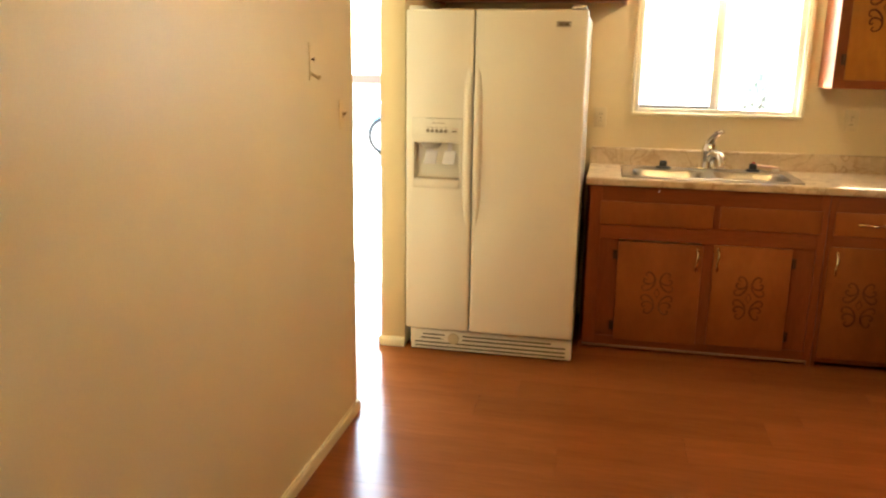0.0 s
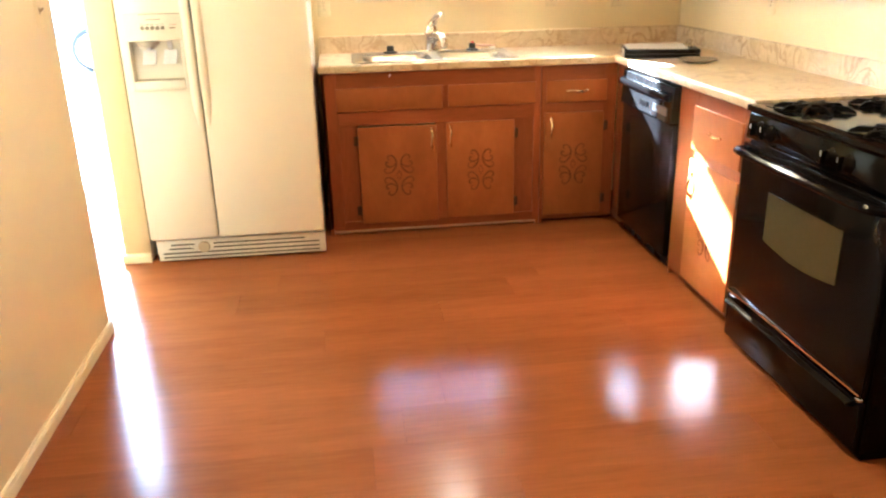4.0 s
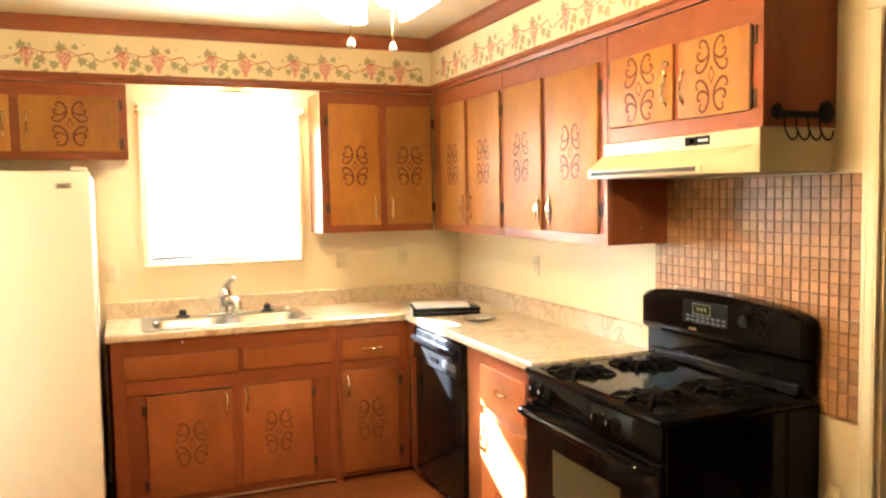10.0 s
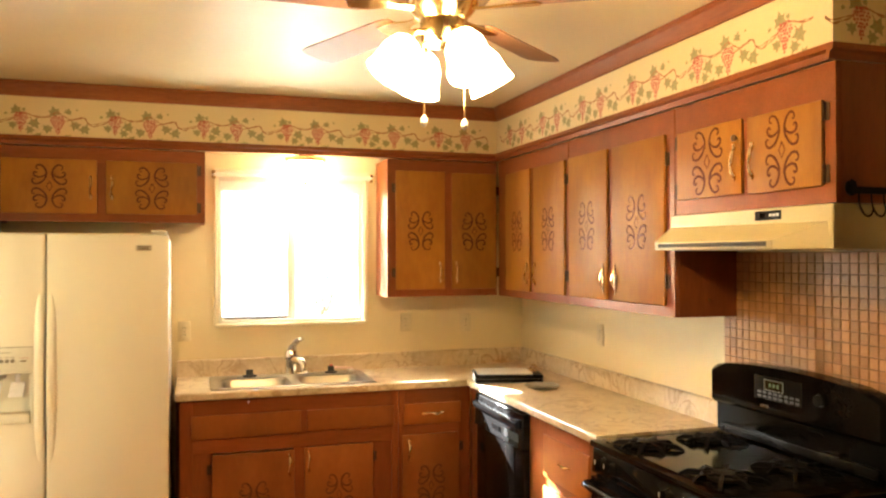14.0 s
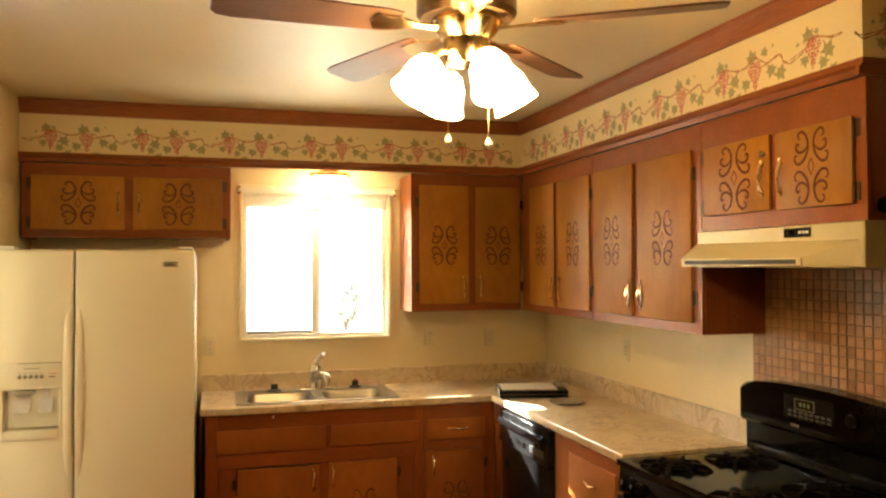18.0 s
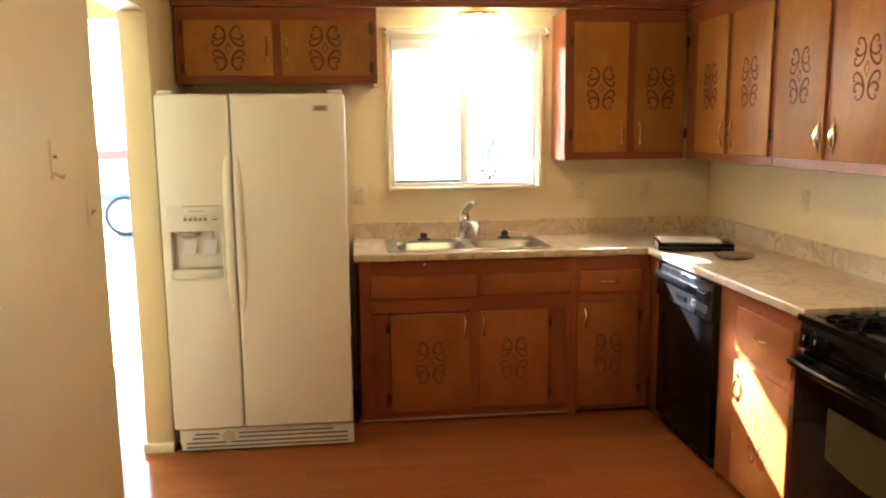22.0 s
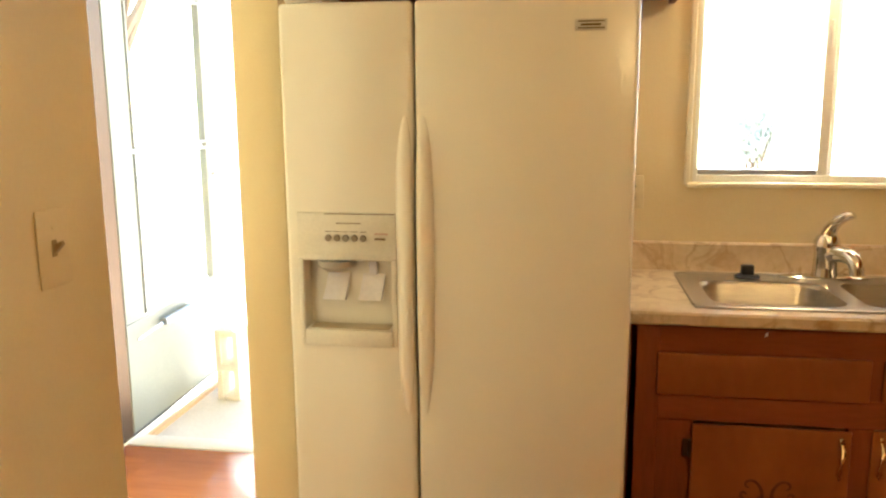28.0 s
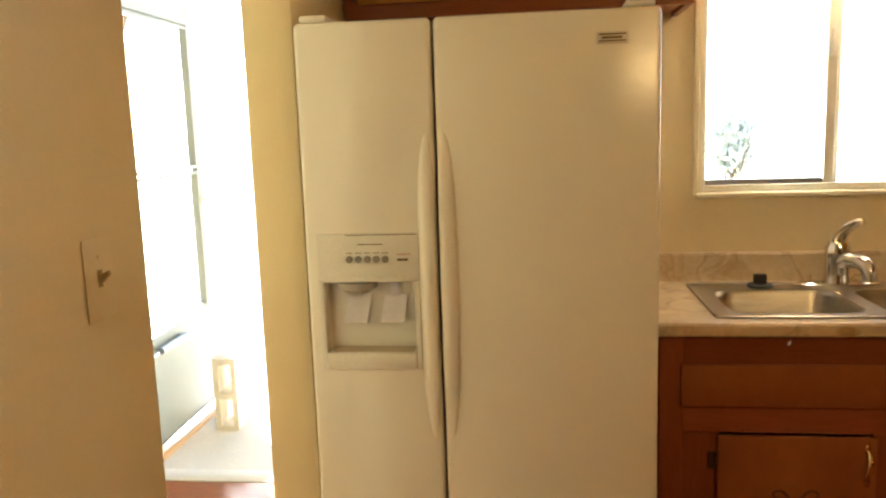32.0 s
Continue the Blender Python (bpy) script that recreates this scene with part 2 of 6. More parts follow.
# ---------- materials ----------
def surface(name, base, rough=0.6, metal=0.0, dark=None, scale=6.0, fine=80.0, amount=0.35, bump=0.15, stretch=(1, 1, 1), coat=0.0, vary=0.0, spec=0.5, rough_var=0.1):
    """A surface with colour that varies at two sizes, with fine relief and uneven gloss."""
    m = bpy.data.materials.new(name)
    m.use_nodes = True
    nt = m.node_tree
    n, l = nt.nodes, nt.links
    b = n["Principled BSDF"]
    b.inputs["Metallic"].default_value = metal
    b.inputs["Specular IOR Level"].default_value = spec
    b.inputs["Coat Weight"].default_value = coat
    b.inputs["Coat Roughness"].default_value = 0.28
    tc, mp = n.new("ShaderNodeTexCoord"), n.new("ShaderNodeMapping")
    mp.inputs["Scale"].default_value = stretch
    l.new(tc.outputs["Object"], mp.inputs["Vector"])
    if vary:
        info, add = n.new("ShaderNodeObjectInfo"), n.new("ShaderNodeVectorMath")
        add.operation = "ADD"
        mul = n.new("ShaderNodeMath")
        mul.operation = "MULTIPLY"
        mul.inputs[1].default_value = 37.0
        l.new(info.outputs["Random"], mul.inputs[0])
        l.new(tc.outputs["Object"], add.inputs[0])
        l.new(mul.outputs[0], add.inputs[1])
        l.new(add.outputs[0], mp.inputs["Vector"])
    big, small = n.new("ShaderNodeTexNoise"), n.new("ShaderNodeTexNoise")
    big.inputs["Scale"].default_value, big.inputs["Detail"].default_value = scale, 5
    small.inputs["Scale"].default_value, small.inputs["Detail"].default_value = fine, 4
    l.new(mp.outputs[0], big.inputs["Vector"])
    l.new(mp.outputs[0], small.inputs["Vector"])
    ramp = n.new("ShaderNodeValToRGB")
    ramp.color_ramp.elements[0].position, ramp.color_ramp.elements[1].position = 0.3, 0.7
    dark = dark or tuple(c * 0.8 for c in base)
    ramp.color_ramp.elements[0].color, ramp.color_ramp.elements[1].color = (*dark, 1), (*base, 1)
    mix = n.new("ShaderNodeMix")
    mix.inputs[0].default_value = amount
    l.new(big.outputs["Fac"], mix.inputs[2])
    l.new(small.outputs["Fac"], mix.inputs[3])
    l.new(mix.outputs[0], ramp.inputs[0])
    colour = ramp.outputs[0]
    if vary:
        hsv = n.new("ShaderNodeHueSaturation")
        rng = n.new("ShaderNodeMapRange")
        rng.inputs["To Min"].default_value, rng.inputs["To Max"].default_value = 1 - vary, 1 + vary
        l.new(info.outputs["Random"], rng.inputs["Value"])
        l.new(rng.outputs[0], hsv.inputs["Value"])
        l.new(colour, hsv.inputs["Color"])
        colour = hsv.outputs[0]
    l.new(colour, b.inputs["Base Color"])
    rr = n.new("ShaderNodeMapRange")
    rr.inputs["To Min"].default_value, rr.inputs["To Max"].default_value = max(rough - rough_var, 0.02), min(rough + rough_var, 1)
    l.new(big.outputs["Fac"], rr.inputs["Value"])
    l.new(rr.outputs[0], b.inputs["Roughness"])
    if bump:
        bp = n.new("ShaderNodeBump")
        bp.inputs["Strength"].default_value, bp.inputs["Distance"].default_value = bump, 0.004
        l.new(small.outputs["Fac"], bp.inputs["Height"])
        l.new(bp.outputs[0], b.inputs["Normal"])
    return m


def glowing(name, colour, strength):
    m = bpy.data.materials.new(name)
    m.use_nodes = True
    b = m.node_tree.nodes["Principled BSDF"]
    b.inputs["Base Color"].default_value = (0.9, 0.88, 0.82, 1)
    b.inputs["Roughness"].default_value = 0.3
    b.inputs["Emission Color"].default_value = (*colour, 1)
    b.inputs["Emission Strength"].default_value = strength
    return m


def clear(name, tint=(0.95, 0.98, 0.96), rough=0.0):
    m = bpy.data.materials.new(name)
    m.use_nodes = True
    b = m.node_tree.nodes["Principled BSDF"]
    b.inputs["Base Color"].default_value = (*tint, 1)
    b.inputs["Roughness"].default_value = rough
    b.inputs["Transmission Weight"].default_value = 1.0
    b.inputs["IOR"].default_value = 1.05
    return m


def marble(name):
    """Cream laminate with brown veins."""
    m = surface(name, (0.68, 0.56, 0.375), 0.32, dark=(0.50, 0.38, 0.225), scale=9, fine=45, amount=0.4, bump=0.03, rough_var=0.04)
    n, l = m.node_tree.nodes, m.node_tree.links
    b = n["Principled BSDF"]
    tc = n.new("ShaderNodeTexCoord")
    warp = n.new("ShaderNodeTexNoise")
    warp.inputs["Scale"].default_value, warp.inputs["Detail"].default_value, warp.inputs["Distortion"].default_value = 6.5, 5, 1.1
    l.new(tc.outputs["Object"], warp.inputs["Vector"])
    vein = n.new("ShaderNodeValToRGB")
    e = vein.color_ramp.elements
    e[0].position, e[0].color = 0.452, (0, 0, 0, 1)
    e[1].position, e[1].color = 0.50, (1, 1, 1, 1)
    last = e.new(0.548)
    last.color = (0, 0, 0, 1)
    l.new(warp.outputs["Fac"], vein.inputs[0])
    patch = n.new("ShaderNodeTexNoise")
    patch.inputs["Scale"].default_value = 3.0
    l.new(tc.outputs["Object"], patch.inputs["Vector"])
    mask = n.new("ShaderNodeMath")
    mask.operation = "MULTIPLY"
    mask.use_clamp = True
    l.new(vein.outputs[0], mask.inputs[0])
    thick = n.new("ShaderNodeMapRange")
    thick.inputs["From Min"].default_value, thick.inputs["From Max"].default_value = 0.33, 0.58
    thick.inputs["To Max"].default_value = 0.75
    l.new(patch.outputs["Fac"], thick.inputs["Value"])
    l.new(thick.outputs[0], mask.inputs[1])
    mix = n.new("ShaderNodeMix")
    mix.data_type = "RGBA"
    mix.inputs["B"].default_value = (0.30, 0.175, 0.08, 1)
    old = b.inputs["Base Color"].links[0].from_socket
    l.new(old, mix.inputs["A"])
    l.new(mask.outputs[0], mix.inputs["Factor"])
    l.new(mix.outputs["Result"], b.inputs["Base Color"])
    return m


PAINT = surface("cream_wall_paint", (0.75, 0.635, 0.375), 0.44, dark=(0.69, 0.56, 0.31), scale=2.2, fine=140, amount=0.25, bump=0.12)
CEILING = surface("ceiling_paint", (0.74, 0.655, 0.435), 0.46, dark=(0.66, 0.565, 0.355), scale=1.6, fine=60, amount=0.3, bump=0.12)
TRIM_PAINT = surface("ivory_trim_paint", (0.76, 0.68, 0.47), 0.35, dark=(0.69, 0.60, 0.39), scale=5, fine=90, bump=0.06)
WOOD_FRAME = surface("stained_face_frame_wood", (0.265, 0.076, 0.018), 0.36, dark=(0.175, 0.048, 0.009), scale=2.4, fine=22, amount=0.4, bump=0.08, stretch=(5, 5, 0.7), coat=0.0, vary=0.12, spec=0.22)
WOOD_RAIL = surface("stained_rail_wood", (0.265, 0.076, 0.018), 0.36, dark=(0.175, 0.048, 0.009), scale=2.4, fine=22, amount=0.4, bump=0.08, stretch=(0.7, 5, 5), coat=0.0, vary=0.1, spec=0.22)
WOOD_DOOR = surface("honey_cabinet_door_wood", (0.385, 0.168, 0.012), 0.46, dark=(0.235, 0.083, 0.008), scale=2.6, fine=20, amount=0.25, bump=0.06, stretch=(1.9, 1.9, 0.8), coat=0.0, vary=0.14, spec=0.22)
# darker, redder wood for all fronts that start below 0.85
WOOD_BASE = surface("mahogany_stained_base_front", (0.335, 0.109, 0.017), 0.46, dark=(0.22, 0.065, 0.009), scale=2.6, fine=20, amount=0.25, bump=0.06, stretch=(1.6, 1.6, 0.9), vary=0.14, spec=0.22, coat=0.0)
WOOD_CARVED = surface("dark_routed_groove", (0.135, 0.042, 0.015), 0.75, dark=(0.085, 0.025, 0.009), scale=40, bump=0.1, spec=0.15)
WOOD_CARVED_FAINT = surface("worn_routed_groove", (0.20, 0.068, 0.020), 0.7, dark=(0.10, 0.032, 0.011), scale=26, amount=0.3, bump=0.1, spec=0.15)
WOOD_CROWN = surface("stained_crown_wood", (0.31, 0.105, 0.032), 0.42, dark=(0.2, 0.058, 0.018), scale=3, fine=22, amount=0.5, bump=0.08, stretch=(0.7, 0.7, 5), vary=0.08, spec=0.25)
FLOOR_WOOD = surface("cherry_laminate", (0.265, 0.088, 0.021), 0.17, dark=(0.195, 0.061, 0.0145), scale=1.6, fine=13, amount=0.5, bump=0.03, stretch=(0.6, 6, 6), vary=0.07, rough_var=0.04, spec=0.09)
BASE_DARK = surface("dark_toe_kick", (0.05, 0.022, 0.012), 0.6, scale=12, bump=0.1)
COUNTER = marble("marbled_laminate")
FRIDGE = surface("bisque_enamel", (0.81, 0.765, 0.66), 0.20, dark=(0.79, 0.74, 0.63), scale=3, fine=240, amount=0.5, bump=0.05, rough_var=0.04)
FRIDGE_TRIM = surface("bisque_plastic", (0.78, 0.74, 0.64), 0.35, scale=6, fine=120, bump=0.03)
GASKET = surface("dark_gasket", (0.06, 0.05, 0.04), 0.7, scale=20, bump=0.1)
BLACK = surface("black_enamel", (0.0045, 0.004, 0.004), 0.07, dark=(0.0035, 0.0035, 0.0035), scale=5, fine=120, bump=0.02, rough_var=0.03, spec=0.085)
BLACK_SATIN = surface("black_satin_panel", (0.008, 0.0075, 0.0075), 0.26, scale=8, fine=150, bump=0.04, spec=0.10)
IRON = surface("black_cast_iron", (0.006, 0.0055, 0.0055), 0.5, scale=30, fine=200, bump=0.3, spec=0.10)
OVEN_GLASS = surface("smoked_oven_glass", (0.075, 0.062, 0.028), 0.08, scale=4, bump=0.0, spec=0.12)
STEEL = surface("brushed_stainless", (0.48, 0.44, 0.38), 0.32, 1.0, dark=(0.34, 0.31, 0.265), scale=8, fine=60, stretch=(1, 8, 8), bump=0.04)
CHROME = surface("polished_chrome", (0.86, 0.85, 0.83), 0.12, 1.0, scale=8, bump=0.0, rough_var=0.03)
BRASS = surface("worn_brass", (0.85, 0.66, 0.36), 0.18, 1.0, dark=(0.60, 0.42, 0.18), scale=30, fine=150, bump=0.05)
ANTIQUE = surface("antique_bronze", (0.20, 0.13, 0.065), 0.35, 1.0, dark=(0.10, 0.06, 0.03), scale=20, bump=0.05)
HINGE = surface("dark_bronze_hinge", (0.09, 0.05, 0.025), 0.4, 0.8, scale=30, bump=0.1)
HOOD = surface("harvest_cream_enamel", (0.53, 0.455, 0.25), 0.36, dark=(0.47, 0.4, 0.215), scale=5, fine=120, bump=0.03)
TILE = surface("glazed_tan_tile", (0.36, 0.185, 0.066), 0.33, dark=(0.26, 0.122, 0.042), scale=14, fine=90, bump=0.08, vary=0.22, coat=0.06)
GROUT = surface("brown_grout", (0.25, 0.135, 0.06), 0.85, scale=30, fine=200, bump=0.3)
VINYL = surface("white_vinyl_frame", (0.80, 0.77, 0.66), 0.35, scale=6, fine=90, bump=0.03)
GLASS = clear("window_glass")
ALU = surface("mill_aluminium", (0.42, 0.42, 0.40), 0.4, 0.7, scale=10, fine=90, bump=0.05)
STORM_PAINT = surface("grey_storm_door_paint", (0.19, 0.19, 0.155), 0.45, dark=(0.15, 0.15, 0.12), scale=4, fine=80, bump=0.05)
CONCRETE = surface("weathered_concrete", (0.62, 0.57, 0.47), 0.85, dark=(0.50, 0.45, 0.36), scale=3, fine=60, amount=0.4, bump=0.2)
BLOCK = surface("grey_block_concrete", (0.64, 0.58, 0.46), 0.9, dark=(0.42, 0.37, 0.29), scale=12, fine=120, amount=0.5, bump=0.5)
EARTH = surface("dry_yard_earth", (0.60, 0.52, 0.40), 0.95, dark=(0.48, 0.40, 0.29), scale=0.8, fine=9, amount=0.5, bump=0.5)
# dark, so the unseen cover dims the window's reflection in the floor
PATIO_WOOD = surface("weathered_patio_boards", (0.20, 0.145, 0.10), 0.8, dark=(0.12, 0.085, 0.06), scale=2, fine=30, stretch=(6, 0.7, 6), bump=0.2)
WHITE_PLASTIC = surface("white_plastic", (0.78, 0.76, 0.70), 0.35, scale=8, bump=0.02)
IVORY_PLATE = surface("ivory_cover_plate", (0.73, 0.62, 0.375), 0.4, scale=8, bump=0.02)
BLACK_RUBBER = surface("black_rubber", (0.02, 0.02, 0.02), 0.55, scale=20, bump=0.1)
PAPER = surface("white_paper", (0.80, 0.78, 0.73), 0.7, scale=10, bump=0.04)
VINE_INK = surface("brown_vine_paint", (0.46, 0.22, 0.11), 0.7, dark=(0.33, 0.14, 0.07), scale=40, amount=0.5, bump=0.05)
LEAF_INK = surface("olive_leaf_paint", (0.40, 0.36, 0.18), 0.7, dark=(0.27, 0.25, 0.115), scale=60, amount=0.6, bump=0.05)
BLUSH_INK = surface("pale_grape_wash", (0.72, 0.57, 0.37), 0.7, dark=(0.68, 0.48, 0.31), scale=50, amount=0.5, bump=0.05)
GRAPE_INK = surface("rose_grape_paint", (0.54, 0.15, 0.11), 0.7, dark=(0.38, 0.075, 0.055), scale=70, amount=0.6, bump=0.05)
BLADE = surface("walnut_fan_blade", (0.16, 0.075, 0.036), 0.4, dark=(0.09, 0.04, 0.02), scale=3, fine=20, stretch=(1, 6, 6), bump=0.05)
DARK_FURN = surface("dark_furniture_wood", (0.15, 0.055, 0.026), 0.4, dark=(0.09, 0.03, 0.015), scale=3, fine=20, stretch=(5, 5, 0.7), bump=0.06)
PANELLING = surface("brown_panelling", (0.34, 0.17, 0.085), 0.6, dark=(0.24, 0.11, 0.055), scale=3, fine=20, stretch=(5, 5, 0.7), bump=0.06)
CARPET = surface("brown_carpet", (0.16, 0.10, 0.065), 0.95, scale=6, fine=220, bump=0.6)
LAMP_GLASS = glowing("lit_frosted_shade", (1.0, 0.635, 0.245), 2.6)
SINK_LAMP_GLASS = glowing("lit_cut_glass_shade", (1.0, 0.72, 0.42), 3.0)
DISPLAY = surface("dim_green_digit", (0.09, 0.13, 0.055), 0.4, scale=20, bump=0.0)

# ---------- structure ----------
WX0, WX1 = -0.62, 2.27  # kitchen's side walls
WY0, WY1 = -2.5, 4.79  # end walls
CEIL = 2.415
SOF_Y, SOF_X, SOF_Z = 4.455, 1.955, 2.10  # soffit faces and underside

TOP_Z = 2.552  # ceiling
bm = box(-2.39, -1.914, WY1, 4.97, 0, TOP_Z)
box(-1.914, -0.985, WY1, 4.97, 2.21, TOP_Z, bm=bm)
box(-0.985, 0.459, WY1, 4.97, 0, TOP_Z, bm=bm)
box(0.459, 1.349, WY1, 4.97, 0, 1.223, bm=bm)
box(0.459, 1.349, WY1, 4.97, 2.125, TOP_Z, bm=bm)
box(1.349, 2.575, WY1, 4.97, 0, TOP_Z, bm=bm)
solid("wall_north", bm, PAINT, "cream painted plaster wall with window and back door openings", "wall")

survey(ROOM)
bm = box(-0.775, WX0, WY0, 3.26, 0, CEIL, 0.006, 2)
box(-0.775, WX0, 3.26, 4.14, 2.045, CEIL, bm=bm)
box(-0.775, WX0, 4.14, WY1, 0, CEIL, 0.006, 2, bm=bm)
wall_west = solid("wall_west", bm, PAINT, "cream painted wall with a cased-out opening to the utility room", "wall")

bm = box(WX1, 2.42, WY0, 0.95, 0, CEIL)
box(WX1, 2.42, 0.95, 1.825, 2.04, CEIL, bm=bm)
box(WX1, 2.42, 1.825, WY1, 0, CEIL, bm=bm)
wall_east = solid("wall_east", bm, PAINT, "cream painted wall behind the range with a doorway", "wall")
# unseen end wall, coloured dark to weaken light bounced from the south
solid("wall_south", box(-0.775, 2.42, WY0 - 0.15, WY0, 0, CEIL), PANELLING, "unseen plain wall, dark brown to cut bounced light", "wall")
bm = box(-0.775, 2.42, WY0 - 0.15, 4.97, CEIL, CEIL + 0.12)
box(-2.45, -0.7752, 2.05, 4.97, CEIL, CEIL + 0.12, bm=bm)
solid("ceiling", bm, CEILING, "slightly glossy cream painted ceiling", "ceiling")

# utility room behind the west wall
solid("wall_utility_west", box(-2.45, -2.30, 2.2, 4.97, 0, CEIL), PAINT, "cream painted utility room wall", "wall")
solid("wall_utility_south", box(-2.30, -0.775, 2.05, 2.2, 0, CEIL), PAINT, "cream painted utility room wall", "wall")

# dark room behind the east doorway
bm = box(2.42, 5.0, 3.2, 3.35, 0, CEIL)
box(2.42, 5.0, -0.8, -0.65, 0, CEIL, bm=bm)
box(5.0, 5.15, -0.8, 3.35, 0, CEIL, bm=bm)
solid("wall_side_room", bm, PANELLING, "brown panelled walls of the unlit side room", "wall")
solid("ceiling_side_room", box(2.42, 5.15, -0.8, 3.35, CEIL, CEIL + 0.1), CEILING, "ceiling of the unlit side room", "ceiling")
solid("floor_side_room", box(2.42, 5.15, -0.8, 3.35, -0.1, -0.004), CARPET, "dark brown carpet in the side room", "floor")

# soffit over the cabinets
survey(PLAIN)
SX, SY, S_END, S_Z = 2.125, 4.49, 1.806, 2.252  # soffit's faces, near end and underside
bm = box(-0.68, 2.425, SY, WY1, S_Z, TOP_Z)
box(SX, 2.425, S_END, SY, S_Z, TOP_Z, bm=bm)
soffit = solid("soffit", bm, PAINT, "cream soffit with a stencilled grapevine border", "soffit")

# crown along the top of the soffit
def moulding(profile, a, b, out):
    """A strip with a profile of (out, up), from a to b, facing out."""
    a, b, out = Vector(a), Vector(b), Vector(out)
    return prism([a + out * u + Vector((0, 0, v)) for u, v in profile], b - a)


CROWN = [(0.0, -0.077), (0.012, -0.077), (0.014, -0.057), (0.030, -0.020), (0.040, -0.012), (0.040, 0.0), (0.0, 0.0)]
zc = TOP_Z - 0.002
solid("crown_back", moulding(CROWN, (-0.68, SY, zc), (SX, SY, zc), (0, -1, 0)), WOOD_CROWN, "stained wood crown moulding", "moulding", smooth=20)
solid("crown_side", moulding(CROWN, (SX, SY, zc), (SX, S_END, zc), (-1, 0, 0)), WOOD_CROWN, "stained wood crown moulding", "moulding", smooth=20)
solid("crown_return", moulding(CROWN, (SX - 0.039, S_END - 0.0002, zc), (2.425, S_END, zc), (0, -1, 0)), WOOD_CROWN, "stained wood crown moulding round the soffit's end", "moulding", smooth=20)
TOP = [(0.0, -0.030), (0.010, -0.030), (0.014, -0.010), (0.026, -0.002), (0.026, 0.016), (0.0, 0.016)]
solid("trim_back", moulding(TOP, (-0.68, SY, S_Z), (SX, SY, S_Z), (0, -1, 0)), WOOD_RAIL, "stained trim under the soffit", "moulding", smooth=20)
solid("trim_side", moulding(TOP, (SX, SY, S_Z), (SX, S_END, S_Z), (-1, 0, 0)), WOOD_RAIL, "stained trim under the soffit", "moulding", smooth=20)
solid("trim_return", moulding(TOP, (SX - 0.0255, S_END - 0.0002, S_Z), (2.425, S_END, S_Z), (0, -1, 0)), WOOD_RAIL, "stained trim under the soffit", "moulding", smooth=20)

survey(ROOM)
# baseboards
def baseboard(a, b, out):
    return moulding([(0.0, 0.0), (0.014, 0.0), (0.014, 0.036), (0.009, 0.046), (0.0, 0.048)], a, b, out)


solid("baseboard_west", baseboard((WX0, WY0, 0), (WX0, 3.262, 0), (1, 0, 0)), TRIM_PAINT, "painted baseboard", "baseboard", smooth=20)
solid("baseboard_jamb", baseboard((-0.775, 4.14, 0), (WX0, 4.14, 0), (0, -1, 0)), TRIM_PAINT, "painted baseboard on the opening's jamb", "baseboard", smooth=20)
solid("baseboard_utility", baseboard((-0.775, 4.14, 0), (-0.775, 4.79, 0), (-1, 0, 0)), TRIM_PAINT, "painted baseboard", "baseboard", smooth=20)

# doorway in the east wall
door_side = thing("door_2", (WX1, 1.80, 0), "open doorway with ivory painted casing into a dark room", "doorway", kind="structure")
part("jamb", box(WX1 + 0.004, 2.424, 1.807, 1.823, 0, 2.03, 0.002), TRIM_PAINT, door_side)
part("jamb", box(WX1 + 0.004, 2.424, 0.952, 0.968, 0, 2.03, 0.002), TRIM_PAINT, door_side)
part("head_jamb", box(WX1 + 0.004, 2.424, 0.968, 1.807, 2.014, 2.038, 0.002), TRIM_PAINT, door_side)
part("door_stop", box(2.33, 2.37, 1.795, 1.807, 0, 2.014, 0.002), TRIM_PAINT, door_side)
for y0, y1 in ((1.817, 1.880), (0.888, 0.958)):
    bm = box(WX1 - 0.016, WX1 - 0.001, y0, y1, 0, 2.05, 0.003)
    for k in range(0, 3, 2):
        box(WX1 - 0.0174, WX1 - 0.014, y0 + 0.010 + 0.017 * k, y0 + 0.018 + 0.017 * k, 0.0, 2.05, 0.0015, bm=bm)
    part("casing", bm, TRIM_PAINT, door_side, "fluted ivory casing")
part("head_casing", box(WX1 - 0.016, WX1 - 0.001, 0.888, 1.880, 2.052, 2.122, 0.003), TRIM_PAINT, door_side)

# floor: sub-floor under planks laid along x
survey(PLAIN)
bm = box(-0.812, 2.575, -2.86, 5.08, -0.12, -0.012)
box(-2.55, -0.8122, 1.95, 5.08, -0.12, -0.012, bm=bm)
solid("floor", bm, BASE_DARK, "dark gaps under the cherry laminate planks", "floor")


# ---------- cabinets ----------
SCROLLS = [
    [(0.62, 0.80), (0.74, 0.83), (0.73, 0.95), (0.53, 1.0), (0.31, 0.90), (0.17, 0.68), (0.20, 0.44), (0.38, 0.24), (0.62, 0.12), (0.86, 0.12), (0.98, 0.23), (0.94, 0.35), (0.82, 0.34)],
    [(0.18, 0.60), (0.36, 0.47), (0.62, 0.42), (0.84, 0.49), (0.89, 0.62), (0.78, 0.68), (0.70, 0.61)],
]


